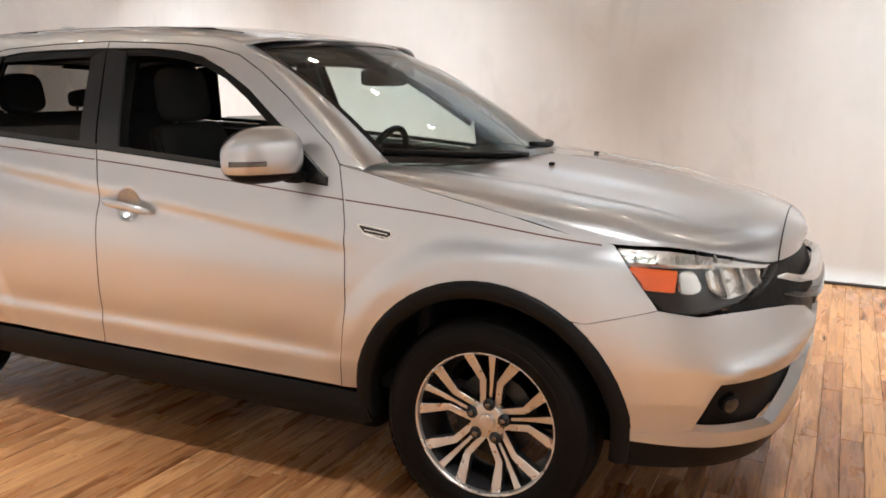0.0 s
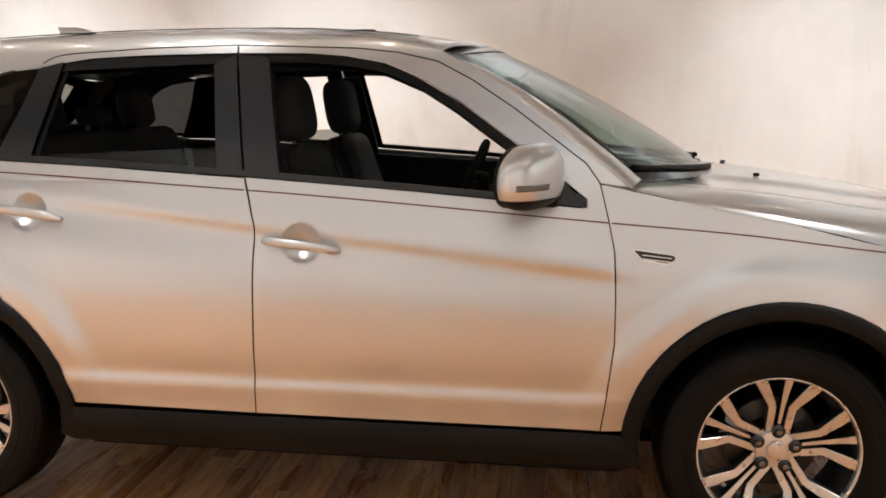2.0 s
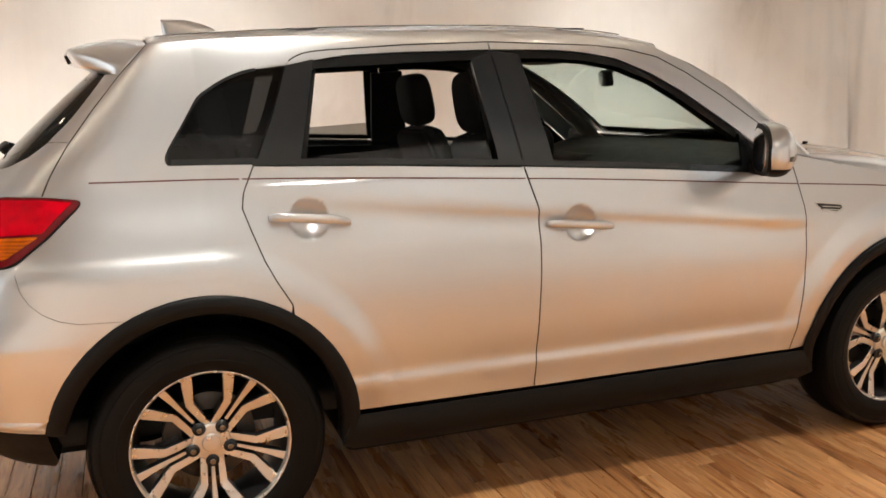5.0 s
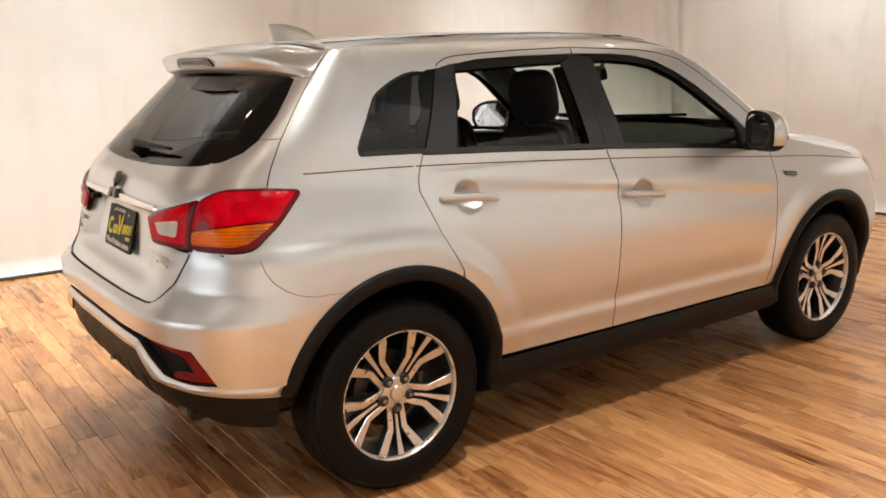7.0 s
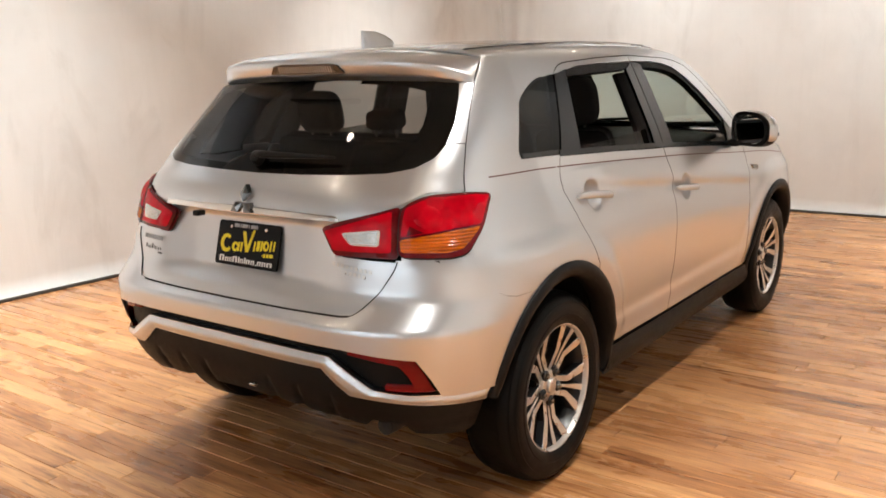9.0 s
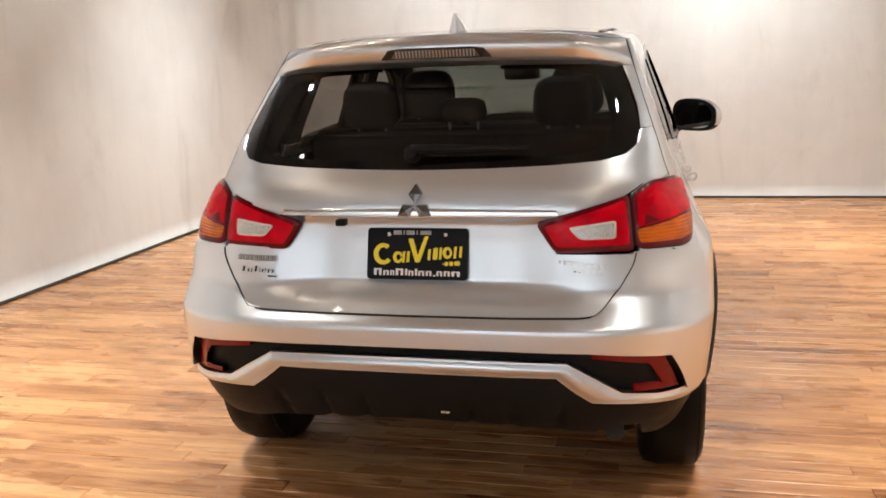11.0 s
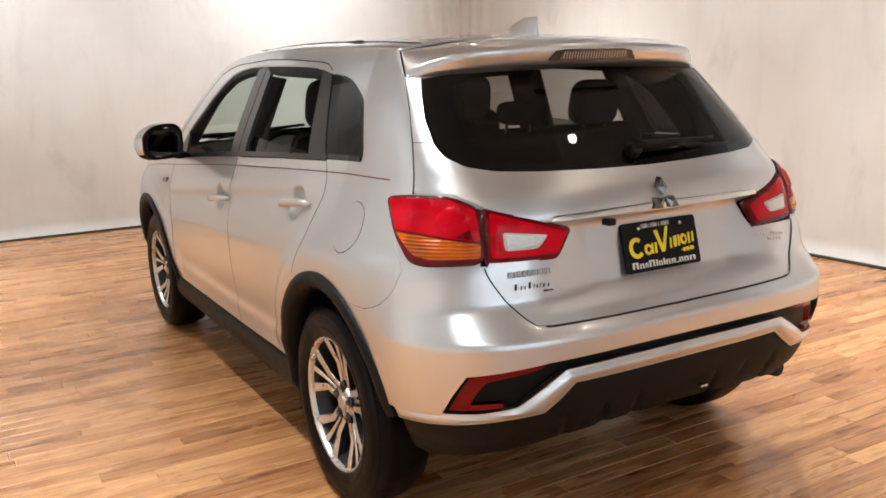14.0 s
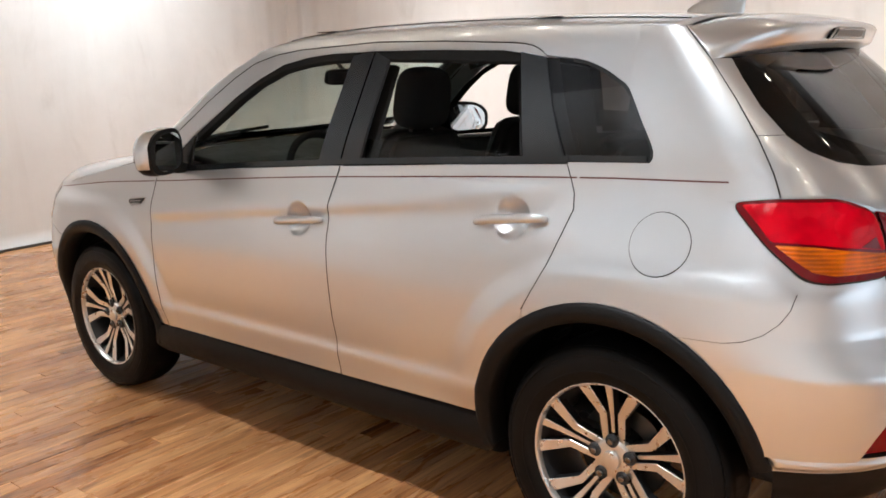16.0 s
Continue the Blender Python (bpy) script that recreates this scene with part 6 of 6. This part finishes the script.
# track lamps under the ceiling
GLOW = bpy.data.materials.new("lamp_glow")
GLOW.use_nodes = True
gt, gb = nodes_of(GLOW)
gb.inputs["Emission Color"].default_value = (1.0, 0.86, 0.68, 1)
gb.inputs["Emission Strength"].default_value = 110.0
RAIL = material("white_rail", (0.6, 0.58, 0.55), 0.4)
for ly in (-TRACK_Y, TRACK_Y):
    track = thing("lamp_track", "white ceiling track with round spot lamps", "lamp", "ceiling lamp tracks")
    part("rail", box_bm(-5.6, 4.0, ly - .02, ly + .02, TOP - .08, TOP - .001, .004), RAIL, track)
    for k in range(12):
        x = -5.2 + 0.8 * k
        h = part("lamp_head", cyl_bm(.075, .055, .16, pose(x, ly, TOP - .22), 24, .006), RAIL, track)
        part("stem", cyl_bm(.012, .012, .08, pose(x, ly, TOP - .11), 10), RAIL, h)
        part("lamp_face", cyl_bm(.046, .046, .006, pose(x, ly, TOP - .304), 24), GLOW, h)

# floor: boards laid across the room
WOOD = bpy.data.materials.new("oiled_wood_boards")
WOOD.use_nodes = True


def wood_look(m, rand):
    t, b = nodes_of(m)
    tex = t.nodes.new("ShaderNodeTexCoord")
    if rand == "object":
        rn = t.nodes.new("ShaderNodeObjectInfo").outputs["Random"]
    else:
        rn = t.nodes.new("ShaderNodeNewGeometry").outputs["Random Per Island"]
    geo = t.nodes.new("ShaderNodeNewGeometry")
    off = t.nodes.new("ShaderNodeVectorMath")
    off.operation = "MULTIPLY_ADD"
    cb = t.nodes.new("ShaderNodeCombineXYZ")
    k = add(t, "ShaderNodeMath")
    k.operation = "MULTIPLY"
    k.inputs[1].default_value = 37.0
    t.links.new(rn, k.inputs[0])
    for i in range(3):
        t.links.new(k.outputs[0], cb.inputs[i])
    t.links.new(geo.outputs["Position"], off.inputs[0])
    off.inputs[1].default_value = (1, 1, 1)
    t.links.new(cb.outputs[0], off.inputs[2])
    mp = t.nodes.new("ShaderNodeMapping")
    mp.inputs["Scale"].default_value = (14, 1.0, 1)
    t.links.new(off.outputs[0], mp.inputs["Vector"])
    gr = add(t, "ShaderNodeTexNoise", Scale=2.2, Detail=7, Roughness=0.62, Distortion=0.9)
    t.links.new(mp.outputs[0], gr.inputs["Vector"])
    blot = add(t, "ShaderNodeTexNoise", Scale=2.0, Detail=4, Roughness=0.6, Distortion=0.5)
    mp2 = t.nodes.new("ShaderNodeMapping")
    mp2.inputs["Scale"].default_value = (4.0, .8, 1)
    t.links.new(off.outputs[0], mp2.inputs["Vector"])
    t.links.new(mp2.outputs[0], blot.inputs["Vector"])
    ramp = t.nodes.new("ShaderNodeValToRGB")
    e = ramp.color_ramp.elements
    e[0].position, e[0].color = 0.40, (0.105, 0.033, 0.011, 1)
    e[1].position, e[1].color = 0.83, (0.66, 0.345, 0.145, 1)
    mid = e.new(0.57)
    mid.color = (0.36, 0.150, 0.055, 1)
    s1 = add(t, "ShaderNodeMath")
    s1.operation = "MULTIPLY_ADD"
    s1.inputs[1].default_value = 0.72
    t.links.new(gr.outputs["Fac"], s1.inputs[0])
    s2 = add(t, "ShaderNodeMath")
    s2.operation = "MULTIPLY"
    s2.inputs[1].default_value = 0.40
    t.links.new(blot.outputs["Fac"], s2.inputs[0])
    s3 = add(t, "ShaderNodeMath")
    s3.operation = "MULTIPLY_ADD"
    s3.inputs[1].default_value = 0.22
    t.links.new(rn, s3.inputs[0])
    t.links.new(s2.outputs[0], s3.inputs[2])
    t.links.new(s3.outputs[0], s1.inputs[2])
    t.links.new(s1.outputs[0], ramp.inputs[0])
    mp3 = t.nodes.new("ShaderNodeMapping")
    mp3.inputs["Scale"].default_value = (50, 2.0, 1)
    t.links.new(off.outputs[0], mp3.inputs["Vector"])
    vein = add(t, "ShaderNodeTexNoise", Scale=1.6, Detail=5, Roughness=0.55, Distortion=1.2)
    t.links.new(mp3.outputs[0], vein.inputs["Vector"])
    vr = t.nodes.new("ShaderNodeValToRGB")
    vr.color_ramp.elements[0].position, vr.color_ramp.elements[0].color = 0.30, (0.36, 0.27, 0.20, 1)
    vr.color_ramp.elements[1].position, vr.color_ramp.elements[1].color = 0.45, (1, 1, 1, 1)
    t.links.new(vein.outputs["Fac"], vr.inputs[0])
    vm = t.nodes.new("ShaderNodeMix")
    vm.data_type, vm.blend_type = "RGBA", "MULTIPLY"
    vm.inputs["Factor"].default_value = 0.95
    t.links.new(ramp.outputs[0], vm.inputs["A"])
    t.links.new(vr.outputs[0], vm.inputs["B"])
    mp4 = t.nodes.new("ShaderNodeMapping")
    mp4.inputs["Scale"].default_value = (9, 2.2, 1)
    t.links.new(off.outputs[0], mp4.inputs["Vector"])
    knot = add(t, "ShaderNodeTexVoronoi", Scale=1.0)
    t.links.new(mp4.outputs[0], knot.inputs["Vector"])
    kr = t.nodes.new("ShaderNodeValToRGB")
    kr.color_ramp.elements[0].position, kr.color_ramp.elements[0].color = 0.05, (0.30, 0.20, 0.14, 1)
    kr.color_ramp.elements[1].position, kr.color_ramp.elements[1].color = 0.15, (1, 1, 1, 1)
    t.links.new(knot.outputs["Distance"], kr.inputs[0])
    km = t.nodes.new("ShaderNodeMix")
    km.data_type, km.blend_type = "RGBA", "MULTIPLY"
    km.inputs["Factor"].default_value = 0.6
    t.links.new(vm.outputs["Result"], km.inputs["A"])
    t.links.new(kr.outputs[0], km.inputs["B"])
    t.links.new(km.outputs["Result"], b.inputs["Base Color"])
    rr = add(t, "ShaderNodeMapRange", From_Min=0.3, From_Max=0.7, To_Min=0.22, To_Max=0.36)
    t.links.new(blot.outputs["Fac"], rr.inputs["Value"])
    t.links.new(rr.outputs[0], b.inputs["Roughness"])
    bp = add(t, "ShaderNodeBump", Strength=0.12, Distance=0.002)
    t.links.new(gr.outputs["Fac"], bp.inputs["Height"])
    t.links.new(bp.outputs[0], b.inputs["Normal"])


wood_look(WOOD, "island")
WOODP = bpy.data.materials.new("oiled_wood_board")
WOODP.use_nodes = True
wood_look(WOODP, "object")
SUB = material("floor_base", (0.03, 0.02, 0.012), 0.9)
floor = part("floor", box_bm(X_0 - .1, X_1 + .1, Y_0 - .1, Y_1 + .1, -.12, -.006), SUB, smooth=False)
tagged(floor, "warm brown wooden board floor", "floor", kind="structure")
BW = .086
rng = random.Random(4)


def board_mesh(l, w):
    """One board with eased edges, its top at z 0."""
    e = .0020
    v = [(-w / 2, -l / 2, -.005), (w / 2, -l / 2, -.005), (w / 2, l / 2, -.005), (-w / 2, l / 2, -.005)]
    v += [(-w / 2, -l / 2, -e), (w / 2, -l / 2, -e), (w / 2, l / 2, -e), (-w / 2, l / 2, -e)]
    v += [(-w / 2 + e, -l / 2 + e, 0), (w / 2 - e, -l / 2 + e, 0), (w / 2 - e, l / 2 - e, 0), (-w / 2 + e, l / 2 - e, 0)]
    f = [(8, 9, 10, 11)]
    for a, b in ((0, 4), (4, 8)):
        f += [(a + i, a + (i + 1) % 4, b + (i + 1) % 4, b + i) for i in range(4)]
    return v, f


LENGTHS = (.45, .70, .95, 1.2, 1.5)
shared = {}
for l in LENGTHS:
    v, f = board_mesh(l - .0010, BW - .0012)
    shared[l] = bpy.data.meshes.new("board")
    shared[l].from_pydata(v, [], f)
    shared[l].materials.append(WOODP)
rest_v, rest_f, made = [], [], 0
x = X_0
while x < X_1:
    y = Y_0 - rng.random() * .5
    while y < Y_1:
        l = rng.choice(LENGTHS)
        cx, cy = x + BW / 2, y + l / 2
        y0, y1 = max(y, Y_0), min(y + l, Y_1)
        whole = y >= Y_0 and y + l <= Y_1
        near = (-3.6 < cx < -1.2 and -2.6 < cy < -1.0) or (-3.4 < cx < -2.2 and 1.0 < cy < 2.4)
        if whole and near and made < 300:
            ob = new("board", shared[l])
            ob.location = (cx, cy, 0)
            ob.parent = floor
            made += 1
        elif y1 - y0 > .02:
            vv, ff = board_mesh(y1 - y0 - .0014, BW - .0012)
            b = len(rest_v)
            rest_v += [(cx + a, (y0 + y1) / 2 + c, d) for a, c, d in vv]
            rest_f += [tuple(b + i for i in q) for q in ff]
        y += l
    x += BW
rest = mesh_part("board_field", rest_v, rest_f, WOOD, floor, smooth=False)
tagged(rest, kind="stuff")
